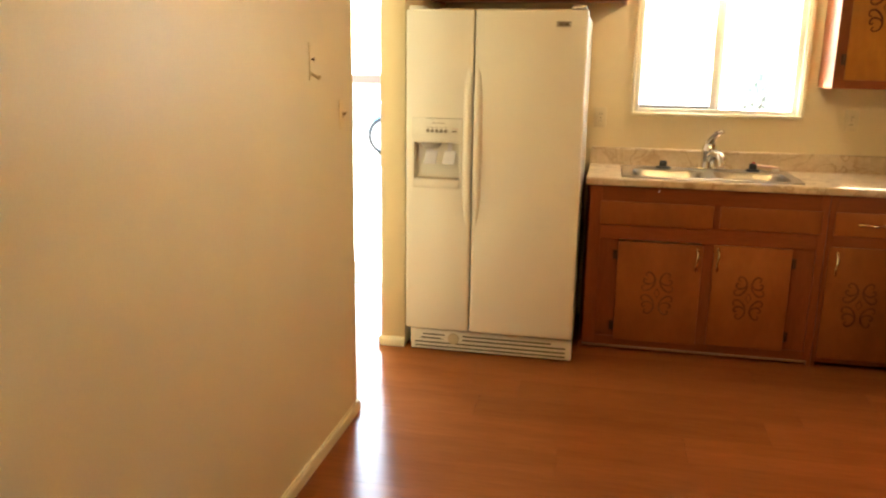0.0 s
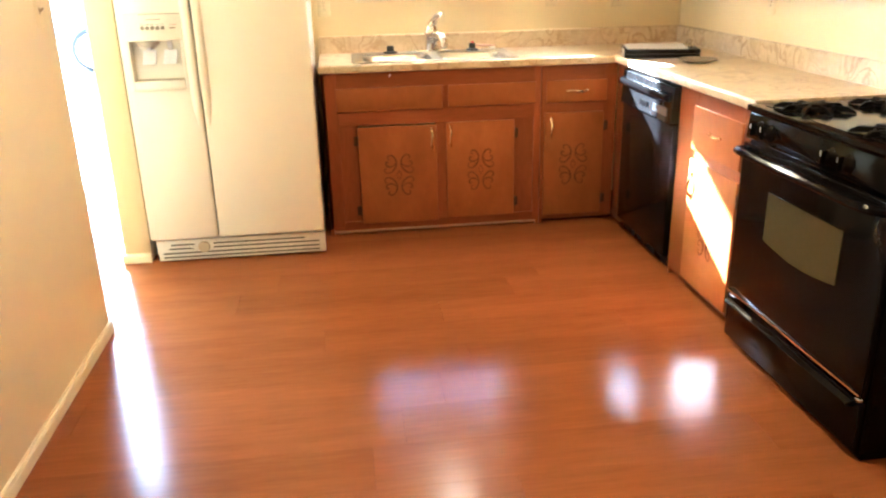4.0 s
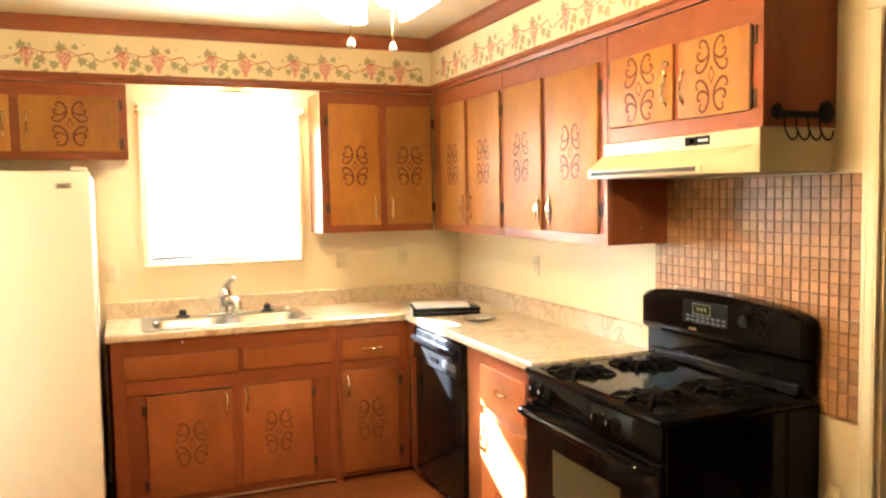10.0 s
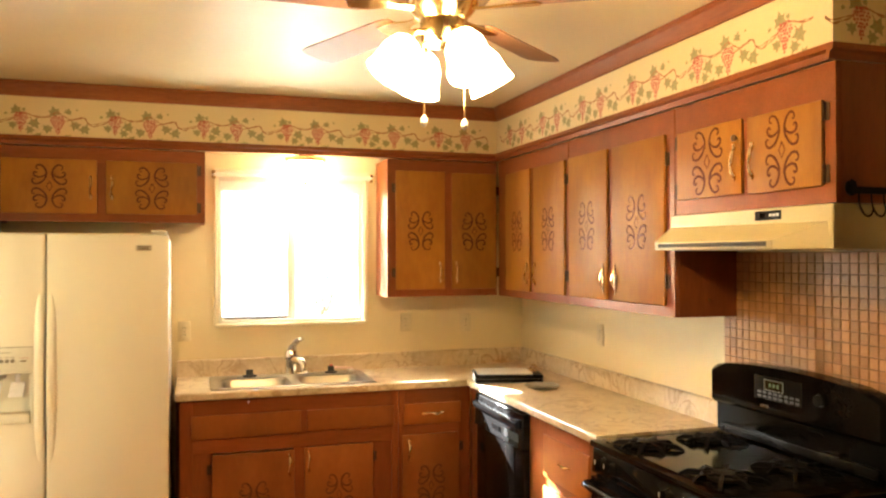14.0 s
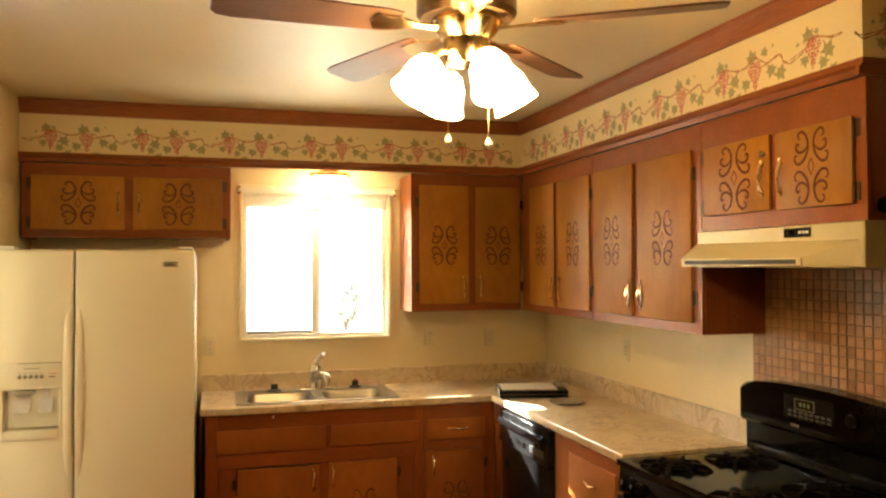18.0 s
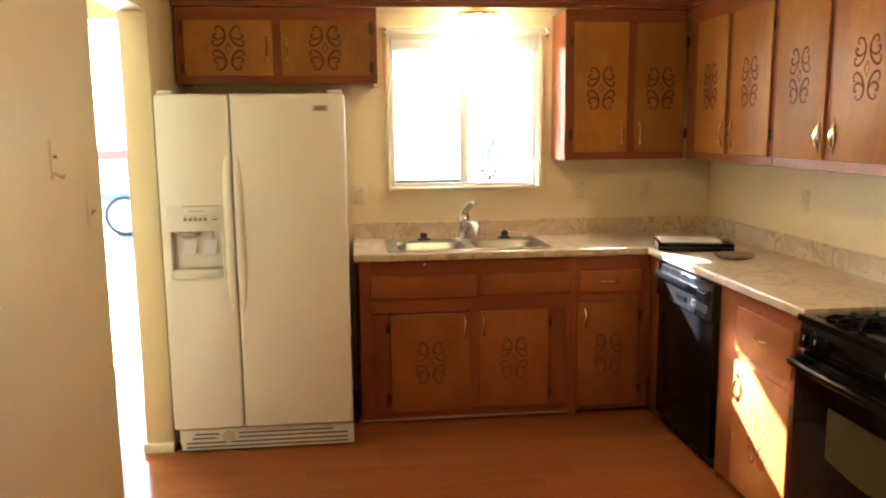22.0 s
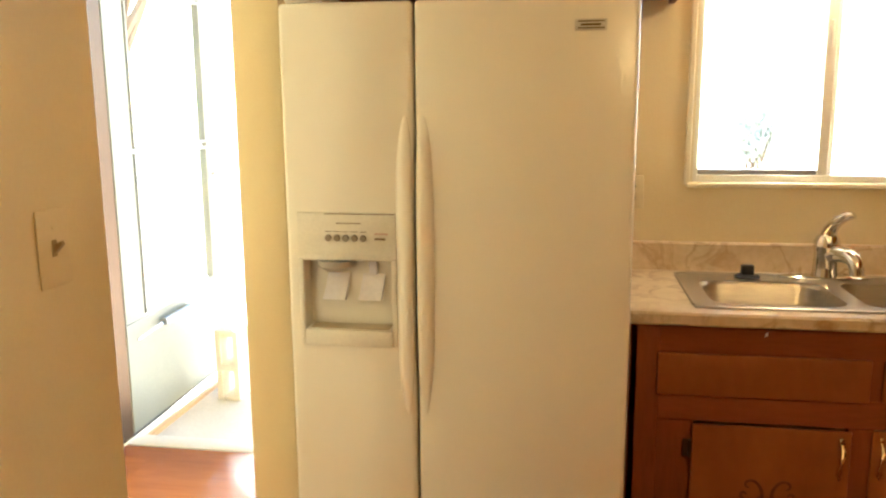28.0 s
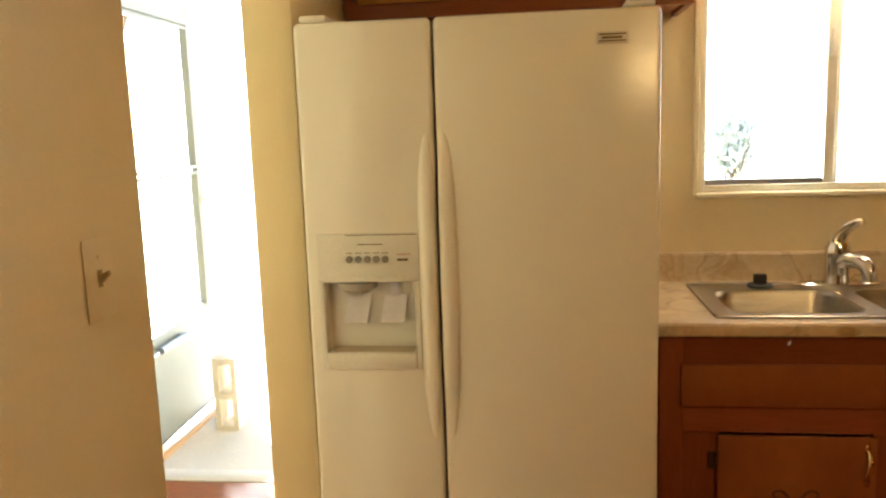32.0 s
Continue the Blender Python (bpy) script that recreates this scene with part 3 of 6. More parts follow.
def motif(u, v, out, at, wide=0.070, high=0.104):
    """The four routed scrolls and lozenge of a door. u, v: ways across and up; out: away from the door."""
    u, v, out, at = Vector(u), Vector(v), Vector(out), Vector(at)
    bm = bmesh.new()
    for sx in (-1, 1):
        for sz in (-1, 1):
            for line in SCROLLS:
                pts = [at + u * (sx * a * wide) + v * (sz * b * high) for a, b in line]
                pts = smooth_line(pts, 3)
                n = len(pts)
                tube(pts, [0.0026 + 0.0022 * math.sin(math.pi * k / (n - 1)) for k in range(n)], 5, bm, flat=out, squash=0.4)
    d = [at + v * 0.024, at + u * 0.013, at - v * 0.024, at - u * 0.013, at + v * 0.024]
    tube(d, 0.0024, 5, bm, flat=out, squash=0.45)
    return bm


def pull(mid, along, out, size=0.112):
    """A slim wavy cast pull with leaf-shaped ends."""
    mid, along, out = Vector(mid), Vector(along).normalized(), Vector(out).normalized()
    side = along.cross(out)
    h = size / 2
    pts = [(-1.0, 0.002, 0), (-0.82, 0.003, 0.002), (-0.62, 0.010, -0.001), (-0.32, 0.015, -0.003), (0, 0.016, 0), (0.32, 0.015, 0.003), (0.62, 0.010, 0.001), (0.82, 0.003, -0.002), (1.0, 0.002, 0)]
    line = smooth_line([mid + along * (a * h) + out * b + side * c for a, b, c in pts], 4)
    n = len(line)
    r = [0.0024 + 0.0042 * abs(math.sin(2.5 * math.pi * k / (n - 1))) ** 0.8 for k in range(n)]
    bm = tube(line, r, 7)
    for s in (-1, 1):
        c = mid + along * (s * h * 0.78) + out * 0.0004
        prism([c + along * (s * 0.017), c + side * 0.0075, c - along * (s * 0.013), c - side * 0.0075], out * 0.0024, bm)
    return bm


def ornate_pull(mid, along, out):
    """A pull with an oval bulge on a dark leaf plate."""
    mid, along, out = Vector(mid), Vector(along).normalized(), Vector(out).normalized()
    side = along.cross(out)
    plate = [(0.062, 0), (0.045, 0.004), (0.036, 0.010), (0.024, 0.006), (0.012, 0.013), (0, 0.015)]
    ring = [(a, b) for a, b in plate] + [(-a, b) for a, b in plate[::-1][1:]] + [(-a, -b) for a, b in plate[1:]] + [(a, -b) for a, b in plate[::-1][1:-1]]
    back = prism([mid + along * a + side * b + out * 0.0004 for a, b in ring], out * 0.0026)
    line = smooth_line([mid + along * a + out * b for a, b in ((-0.046, 0.003), (-0.034, 0.009), (-0.016, 0.014), (0, 0.016), (0.016, 0.014), (0.034, 0.009), (0.046, 0.003))], 3)
    n = len(line)
    grip = tube(line, [0.003 + 0.0085 * math.sin(math.pi * k / (n - 1)) ** 1.5 for k in range(n)], 8, flat=out, squash=0.55)
    return back, grip


def front(parent, u, v, out, at, w, h, name="door", carve=True, handle=None, flatwise=False, hinge=0, wood=None, motif_up=0.0, antique=False, motif_size=(0.070, 0.104)):
    """A lipped slab front of width w and height h, its lower left corner at at; u across, v up, out towards the room."""
    u, v, out, at = Vector(u), Vector(v), Vector(out), Vector(at)
    t = 0.014
    m = Matrix((u, v, out)).transposed().to_4x4()
    m.translation = at
    bm = box(0, w, 0, h, 0.002, t, 0.004, 2)
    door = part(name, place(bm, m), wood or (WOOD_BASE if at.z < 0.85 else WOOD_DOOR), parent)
    if carve:
        part("carved_motif", motif(u, v, out, at + u * (w / 2) + v * (h / 2 + motif_up) + out * (t + 0.0002), *motif_size), WOOD_CARVED if at.z > 0.85 else WOOD_CARVED_FAINT, door, "dark routed scroll motif" if at.z > 0.85 else "worn routed scroll motif")
    if handle:
        a, b = handle
        mid = at + u * a + v * b + out * t
        if antique:
            back, grip = ornate_pull(mid, v, out)
            part("handle_plate", back, ANTIQUE, door, "dark leaf-shaped handle plate")
            part("handle", grip, BRASS, door, "oval brass pull")
        else:
            part("handle", pull(mid, u if flatwise else v, out), BRASS, door, "worn brass pull")
    if hinge:
        x = 0.0 if hinge < 0 else w
        for f in (0.14, 0.86):
            c = at + u * (x + 0.004 * hinge) + v * (h * f) + out * (t * 0.6)
            bm = tube([c - v * 0.022, c + v * 0.022], 0.0042, 7)
            lathe([(0.0, 0), (0.0036, 0.002), (0.0, 0.006)], c + v * 0.022, v, 7, bm)
            lathe([(0.0, 0), (0.0036, 0.002), (0.0, 0.006)], c - v * 0.022, -v, 7, bm)
            mm = Matrix((u, v, out)).transposed().to_4x4()
            mm.translation = c
            tmp = box(0.003 if hinge > 0 else -0.017, 0.017 if hinge > 0 else -0.003, -0.024, 0.024, -0.006, -0.003, 0.001)
            place(tmp, mm)
            me = bpy.data.meshes.new("tmp")
            tmp.to_mesh(me)
            bm.from_mesh(me)
            tmp.free()
            bpy.data.meshes.remove(me)
            part("hinge", bm, HINGE, door, "dark bronze hinge")
    return door


X, Y, Z = Vector((1, 0, 0)), Vector((0, 1, 0)), Vector((0, 0, 1))
FACE_Y, FACE_X = 4.19, 1.70


def frame_bars(parent, u, v, out, at, bars, t=0.02):
    """Face frame: bars of (u0, u1, v0, v1) behind the plane through at."""
    m = Matrix((u, v, out)).transposed().to_4x4()
    m.translation = Vector(at)
    for a0, a1, b0, b1, *back in bars:
        wide = abs(a1 - a0) > abs(b1 - b0)
        part("rail" if wide else "stile", place(box(a0, a1, b0, b1, -t, -back[0] if back else 0, 0.0012), m), WOOD_RAIL if wide else WOOD_FRAME, parent)


survey(BACK_RUN)
# sink base: x 0.235 to 1.325, and drawer base: to 1.70
sink_base = thing("sink_base_cabinet", (0.235, FACE_Y, 0), "stained wooden sink base cabinet with two carved doors", "cabinet", "base cabinets")
part("side_panel", box(0.237, 0.255, FACE_Y, 4.785, 0.0, 0.876, 0.001), WOOD_FRAME, sink_base)
part("side_panel", box(1.303, 1.321, FACE_Y + 0.001, 4.785, 0.0, 0.876, 0.001), WOOD_FRAME, sink_base)
part("bottom_panel", box(0.256, 1.302, FACE_Y + 0.001, 4.785, 0.085, 0.10), WOOD_RAIL, sink_base)
part("toe_kick", box(0.256, 1.302, FACE_Y + 0.03, FACE_Y + 0.045, 0.0, 0.0715), WOOD_RAIL, sink_base)
part("shoe_strip", box(0.256, 1.302, FACE_Y + 0.001, FACE_Y + 0.014, 0.072, 0.0835, 0.003), surface("worn_tan_strip", (0.42, 0.28, 0.16), 0.6, dark=(0.25, 0.13, 0.07), scale=8, amount=0.5), sink_base, "pale worn strip under the face frame")
frame_bars(sink_base, X, Z, -Y, (0, FACE_Y, 0), [(0.237, 0.31, 0.09, 0.875), (1.285, 1.321, 0.09, 0.875), (0.31, 1.285, 0.80, 0.875), (0.31, 1.285, 0.615, 0.69), (0.31, 1.285, 0.09, 0.12), (0.31, 0.40, 0.12, 0.615, 0.007), (0.76, 0.825, 0.12, 0.615), (1.175, 1.285, 0.12, 0.615, 0.007), (0.797, 0.836, 0.69, 0.80)])
front(sink_base, X, Z, -Y, (0.304, FACE_Y, 0.687), 0.497, 0.117, "false_drawer_front", False)
front(sink_base, X, Z, -Y, (0.831, FACE_Y, 0.692), 0.462, 0.110, "false_drawer_front", False)
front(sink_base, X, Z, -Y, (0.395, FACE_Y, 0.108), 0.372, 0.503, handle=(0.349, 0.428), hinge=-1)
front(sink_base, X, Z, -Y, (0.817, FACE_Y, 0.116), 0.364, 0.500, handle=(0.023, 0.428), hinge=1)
part("paint_chip", prism([(0.553, FACE_Y - 0.0002, 0.850), (0.560, FACE_Y - 0.0002, 0.852), (0.561, FACE_Y - 0.0002, 0.862), (0.555, FACE_Y - 0.0002, 0.860)], (0, -0.0006, 0)), PAPER, sink_base, "small white paint chip")

drawer_base = thing("drawer_base_cabinet", (1.323, FACE_Y, 0), "stained wooden base cabinet with a drawer and carved door", "cabinet", "base cabinets")
part("side_panel", box(1.323, 1.341, FACE_Y + 0.001, 4.785, 0.0, 0.876, 0.001), WOOD_FRAME, drawer_base)
part("bottom_panel", box(1.342, 1.69, FACE_Y + 0.001, 4.785, 0.085, 0.10), WOOD_RAIL, drawer_base)
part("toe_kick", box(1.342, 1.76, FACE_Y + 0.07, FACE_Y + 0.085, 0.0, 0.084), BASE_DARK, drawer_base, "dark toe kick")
frame_bars(drawer_base, X, Z, -Y, (0, FACE_Y, 0), [(1.323, 1.355, 0.09, 0.875), (1.643, 1.698, 0.09, 0.875), (1.355, 1.643, 0.80, 0.875), (1.355, 1.643, 0.637, 0.69), (1.355, 1.643, 0.09, 0.11)])
front(drawer_base, X, Z, -Y, (1.348, FACE_Y, 0.690), 0.305, 0.112, "drawer_front", False, (0.152, 0.058), True)
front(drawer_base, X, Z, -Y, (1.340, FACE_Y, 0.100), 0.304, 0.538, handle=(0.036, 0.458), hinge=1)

survey(SIDE_RUN)
# right run: filler, dishwasher, narrow cabinet, range
side_base = thing("side_base_cabinet", (FACE_X, 2.77, 0), "stained wooden base cabinet with a drawer beside the range", "cabinet", "base cabinets")
part("side_panel", box(FACE_X + 0.001, 2.25, 2.762, 2.780, 0.0, 0.876, 0.001), WOOD_FRAME, side_base)
part("side_panel", box(FACE_X + 0.001, 2.25, 3.405, 3.423, 0.0, 0.876, 0.001), WOOD_FRAME, side_base)
part("bottom_panel", box(FACE_X + 0.001, 2.25, 2.781, 3.404, 0.085, 0.10), WOOD_RAIL, side_base)
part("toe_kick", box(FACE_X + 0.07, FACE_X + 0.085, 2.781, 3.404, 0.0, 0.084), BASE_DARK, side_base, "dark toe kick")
frame_bars(side_base, -Y, Z, -X, (FACE_X, 0, 0), [(-3.424, -3.25, 0.09, 0.875), (-2.84, -2.762, 0.09, 0.875), (-3.25, -2.84, 0.815, 0.875), (-3.25, -2.84, 0.60, 0.655), (-3.25, -2.84, 0.09, 0.11)])
front(side_base, -Y, Z, -X, (FACE_X, 3.262, 0.645), 0.430, 0.175, "drawer_front", False, (0.215, 0.09), True)
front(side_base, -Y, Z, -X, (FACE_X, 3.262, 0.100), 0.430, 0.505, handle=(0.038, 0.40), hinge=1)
filler = thing("corner_filler", (FACE_X, 4.10, 0), "stained wooden filler strip in the cabinet corner", "cabinet")
part("panel", box(FACE_X + 0.0005, FACE_X + 0.02, 4.062, FACE_Y - 0.001, 0.085, 0.875, 0.001), WOOD_FRAME, filler)
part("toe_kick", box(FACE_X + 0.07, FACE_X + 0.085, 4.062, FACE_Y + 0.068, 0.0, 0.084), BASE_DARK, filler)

# dishwasher
dw = thing("dishwasher", (FACE_X, 3.75, 0), "black built-in dishwasher with a long bar handle", "dishwasher")
D0, D1 = 3.437, 4.055
part("body", box(FACE_X + 0.02, 2.24, D0, D1, 0.02, 0.87), BLACK_SATIN, dw)
part("door_panel", box(FACE_X - 0.022, FACE_X + 0.019, D0 + 0.003, D1 - 0.003, 0.115, 0.70, 0.004, 2), BLACK, dw)
ctl = part("control_panel", prism([(FACE_X - 0.036, D0 + 0.003, 0.708), (FACE_X - 0.028, D0 + 0.003, 0.862), (FACE_X + 0.019, D0 + 0.003, 0.868), (FACE_X + 0.019, D0 + 0.003, 0.706)], (0, D1 - D0 - 0.006, 0), bevel=0.003), BLACK_SATIN, dw)
part("handle", place(prism(smooth_line([(0, 0, -0.016), (-0.018, 0, -0.012), (-0.024, 0, 0.004), (-0.016, 0, 0.016), (0, 0, 0.018)], 3), (0, D1 - D0 - 0.06, 0)), Matrix.Translation((FACE_X - 0.034, D0 + 0.03, 0.815))), BLACK, ctl, "glossy black bar handle")
part("vent", box(FACE_X - 0.0375, FACE_X - 0.034, D0 + 0.04, D0 + 0.20, 0.735, 0.770, 0.001), surface("grey_label", (0.045, 0.044, 0.042), 0.3), ctl, "grey label strip")
part("latch", box(FACE_X - 0.040, FACE_X - 0.034, D0 + 0.26, D0 + 0.36, 0.738, 0.764, 0.003), BLACK, ctl)
part("kick_plate", box(FACE_X + 0.045, FACE_X + 0.06, D0, D1, 0.005, 0.105, 0.002), BLACK_SATIN, dw)

# ---------- worktop ----------
survey(BACK_RUN)
SX0, SX1, SY0, SY1 = 0.425, 1.19, 4.245, 4.665  # cutout under the sink's rim
worktop = thing("worktop", (0.234, 4.165, 0.877), "cream and brown marbled laminate worktop with coved splash", "worktop")
def slab(pieces, z0=0.877, z1=0.915):
    bm = bmesh.new()
    for x0, x1, y0, y1 in pieces:
        box(x0, x1, y0, y1, z0, z1, bm=bm)
    bmesh.ops.remove_doubles(bm, verts=bm.verts[:], dist=1e-5)
    return bm


FRONT = 4.183
xs = [0.234, SX0, SX1, 2.268]
bm = slab([(xs[0], xs[1], FRONT, WY1 - 0.001), (xs[1], xs[2], FRONT, SY0), (xs[1], xs[2], SY1, WY1 - 0.001), (xs[2], xs[3], FRONT, WY1 - 0.001)])
part("top", bm, COUNTER, worktop)
survey(SIDE_RUN)
part("top", box(1.693, 2.268, 2.742, FRONT - 0.0005, 0.877, 0.915), COUNTER, worktop)
survey(BACK_RUN)
EDGE = [(0.0, -0.04), (0.013, -0.04), (0.018, -0.034), (0.018, -0.008), (0.013, -0.001), (0.0, 0.0)]
part("end_piece", box(0.2335, 0.378, FRONT + 0.0003, 4.765, 0.9153, 0.9170, 0.0005), COUNTER, worktop, "end of the worktop with a joint")
part("end_edge", moulding(EDGE, (0.2335, FRONT, 0.9165), (0.378, FRONT, 0.9165), (0, -1.03, 0)), COUNTER, worktop, smooth=20)
part("front_edge", moulding(EDGE, (0.3785, FRONT, 0.9155), (1.675, FRONT, 0.9155), (0, -1, 0)), COUNTER, worktop, smooth=20)
survey(SIDE_RUN)
part("front_edge", moulding(EDGE, (1.693, FRONT - 0.0, 0.9155), (1.693, 2.742, 0.9155), (-1, 0, 0)), COUNTER, worktop, smooth=20)
survey(BACK_RUN)
SPLASH = [(0.0, 0.0), (0.022, 0.0), (0.020, 0.006), (0.020, 0.094), (0.015, 0.100), (0.0, 0.100)]
part("backsplash", moulding(SPLASH, (0.234, WY1 - 0.001, 0.9152), (2.248, WY1 - 0.001, 0.9152), (0, -1, 0)), COUNTER, worktop, smooth=20)
survey(SIDE_RUN)
part("backsplash", moulding(SPLASH, (WX1 - 0.001, WY1 - 0.001, 0.9152), (WX1 - 0.001, 2.742, 0.9152), (-1, 0, 0)), COUNTER, worktop, smooth=20)
survey(BACK_RUN)

# ---------- sink ----------
survey(SINK)
sink = thing("sink", (0.79, 4.45, 0.915), "double-bowl stainless steel drop-in sink", "sink")
def bowl(x0, x1, y0, y1, deep, r=0.055, n=6):
    """An open bowl with round corners."""
    def ring(x0, x1, y0, y1, z, r):
        pts = []
        for cx, cy, a0 in ((x1 - r, y1 - r, 0), (x0 + r, y1 - r, 90), (x0 + r, y0 + r, 180), (x1 - r, y0 + r, 270)):
            for k in range(n + 1):
                a = radians(a0 + 90 * k / n)
                pts.append((cx + r * math.cos(a), cy + r * math.sin(a), z))
        return pts
    bm = bmesh.new()
    levels = [(0.0, 0.917, r), (0.006, 0.908, r), (0.012, 0.80, r), (0.03, 0.917 - deep + 0.01, r), (0.06, 0.917 - deep, r * 0.8), (0.13, 0.917 - deep - 0.003, 0.02)]
    rings = [[bm.verts.new(p) for p in ring(x0 + d, x1 - d, y0 + d, y1 - d, z, rr)] for d, z, rr in levels]
    for s, t in zip(rings, rings[1:]):
        for k in range(len(s)):
            bm.faces.new((s[k], s[(k + 1) % len(s)], t[(k + 1) % len(s)], t[k]))
    bm.faces.new(rings[-1])
    return bm, ring(x0, x1, y0, y1, 0.917, r)


bowls = [(0.445, 0.765, 4.265, 4.575), (0.810, 1.150, 4.265, 4.575)]
for b in bowls:
    bm, _ = bowl(*b, 0.17)
    part("bowl", bm, STEEL, sink)
    cx, cy = (b[0] + b[1]) / 2, (b[2] + b[3]) / 2
    part("drain", lathe([(0.042, 0.0), (0.040, 0.004), (0.030, 0.004), (0.028, 0.001), (0.0, 0.001)], (cx, cy, 0.7455)), CHROME, sink, "chrome drain basket")
bm = bmesh.new()
RX = [0.398, 0.445, 0.765, 0.810, 1.150, 1.192]
RY = [4.225, 4.265, 4.575, 4.690]
for i in range(5):
    for j in range(3):
        if j == 1 and i in (1, 3):
            continue
        box(RX[i], RX[i + 1], RY[j], RY[j + 1], 0.9155, 0.9195, bm=bm)
bmesh.ops.remove_doubles(bm, verts=bm.verts[:], dist=1e-5)
for x0, x1, y0, y1 in bowls:
    for cx, cy, sx, sy in ((x0, y0, 1, 1), (x1, y0, -1, 1), (x0, y1, 1, -1), (x1, y1, -1, -1)):
        r = 0.055
        arc = [Vector((cx + sx * (r - r * math.sin(radians(a))), cy + sy * (r - r * math.cos(radians(a))), 0.9156)) for a in range(0, 91, 15)]
        prism([Vector((cx, cy, 0.9156))] + arc, (0, 0, 0.0038), bm)
part("rim", bm, STEEL, sink)
lip = []
for x0, x1, y0, y1 in [(0.398, 1.192, 4.225, 4.690)]:
    r = 0.035
    for cx, cy, a0 in ((x1 - r, y1 - r, 0), (x0 + r, y1 - r, 90), (x0 + r, y0 + r, 180), (x1 - r, y0 + r, 270)):
        lip += [(cx + r * math.cos(radians(a0 + a)), cy + r * math.sin(radians(a0 + a)), 0.918) for a in (0, 30, 60, 90)]
part("rolled_edge", tube(lip + lip[:1], 0.004, 7), STEEL, sink)

faucet = thing("faucet", (0.80, 4.645, 0.9195), "chrome single-lever kitchen faucet with a low spout", "faucet")
part("deck_plate", place(lathe([(0.030, 0.0), (0.030, 0.006), (0.026, 0.010), (0.0, 0.011)], (0, 0, 0), n=32), Matrix.Translation((0.80, 4.645, 0.9197)) @ Matrix.Diagonal((4.2, 1.0, 1, 1))), CHROME, faucet)
part("body", lathe([(0.037, 0.0), (0.034, 0.02), (0.033, 0.07), (0.037, 0.078), (0.036, 0.10), (0.028, 0.118), (0.0, 0.126)], (0.80, 4.645, 0.929)), CHROME, faucet)
part("spout", tube(smooth_line([(0.80, 4.640, 0.985), (0.820, 4.608, 1.000), (0.840, 4.565, 0.998), (0.850, 4.538, 0.980), (0.852, 4.530, 0.950)], 5), [0.026 - 0.0003 * k for k in range(21)], 12), CHROME, faucet)
part("lever", tube(smooth_line([(0.80, 4.645, 1.035), (0.806, 4.642, 1.064), (0.820, 4.632, 1.088), (0.842, 4.614, 1.106), (0.855, 4.602, 1.110)], 4), [0.030 - 0.0010 * k for k in range(17)], 10, squash=0.6, flat=(0, 0.5, 1)), CHROME, faucet)


def stopper(x, y, label):
    ob = thing("sink_stopper", (x, y, 0.9195), label, "sink stopper", "sink stoppers")
    part("flange", lathe([(0.034, 0.0), (0.036, 0.004), (0.030, 0.009), (0.012, 0.010)], (x, y, 0.9198)), BLACK_RUBBER, ob)
    part("grip", box(x - 0.017, x + 0.017, y - 0.012, y + 0.012, 0.929, 0.957, 0.004, 2), BLACK_RUBBER, ob)
    return ob


stopper(0.590, 4.632, "black rubber sink stopper on the sink ledge")
second = stopper(1.020, 4.640, "black rubber sink stopper with a red tab")
part("tab", box(1.012, 1.030, 4.634, 4.646, 0.957, 0.966, 0.003), surface("red_plastic", (0.5, 0.04, 0.03), 0.4), second, "red tab")
brush = thing("dish_brush", (1.09, 4.655, 0.9195), "pale pink dish brush lying on the sink ledge", "brush")
part("stick", tube([(1.03, 4.655, 0.946), (1.08, 4.655, 0.943), (1.15, 4.652, 0.939)], [0.006, 0.007, 0.005], 8), surface("pale_pink_plastic", (0.72, 0.5, 0.42), 0.4), brush)
part("head", box(1.118, 1.150, 4.640, 4.664, 0.9198, 0.936, 0.004), WHITE_PLASTIC, brush)

# clipboard and a glass dish near the corner
survey(PLAIN)
pad = thing("clipboard_case", (2.03, 4.11, 0.932), "black storage clipboard with white papers on the worktop", "clipboard")
rot = Matrix.Translation((2.03, 4.11, 0.9325)) @ Matrix.Rotation(radians(-15), 4, "Z")
case = box(-0.19, 0.19, -0.125, 0.125, 0.0, 0.020, 0.006, 2)
box(-0.19, 0.19, -0.125, 0.125, 0.022, 0.044, 0.006, 2, bm=case)
part("case", place(case, rot), BLACK_SATIN, pad)
part("seam", place(box(-0.186, 0.186, -0.121, 0.121, 0.018, 0.025), rot), GASKET, pad, "dark seam round the case")
part("side_latch", place(box(-0.193, -0.1895, -0.09, 0.03, 0.006, 0.038, 0.001), rot), PAPER, pad, "pale label on the case's end")
for k, turn in enumerate((0.0, 2.0, -1.5)):
    part("paper", place(place(box(-0.175, 0.13, -0.112, 0.112, 0.0445 + 0.0022 * k, 0.0460 + 0.0022 * k, 0.0004), Matrix.Rotation(radians(turn), 4, "Z")), rot), PAPER, pad, "white sheet of paper")
part("clip", place(box(0.125, 0.165, -0.055, 0.055, 0.0450, 0.058, 0.004, 2), rot), CHROME, pad, "metal clip")
part("clip_lever", place(tube(smooth_line([(0.140, -0.045, 0.057), (0.160, -0.035, 0.078), (0.160, 0.035, 0.078), (0.140, 0.045, 0.057)], 4), 0.0032, 6), rot), CHROME, pad)
dish = thing("glass_dish", (2.10, 3.79, 0.932), "shallow clear glass dish on the worktop", "dish")
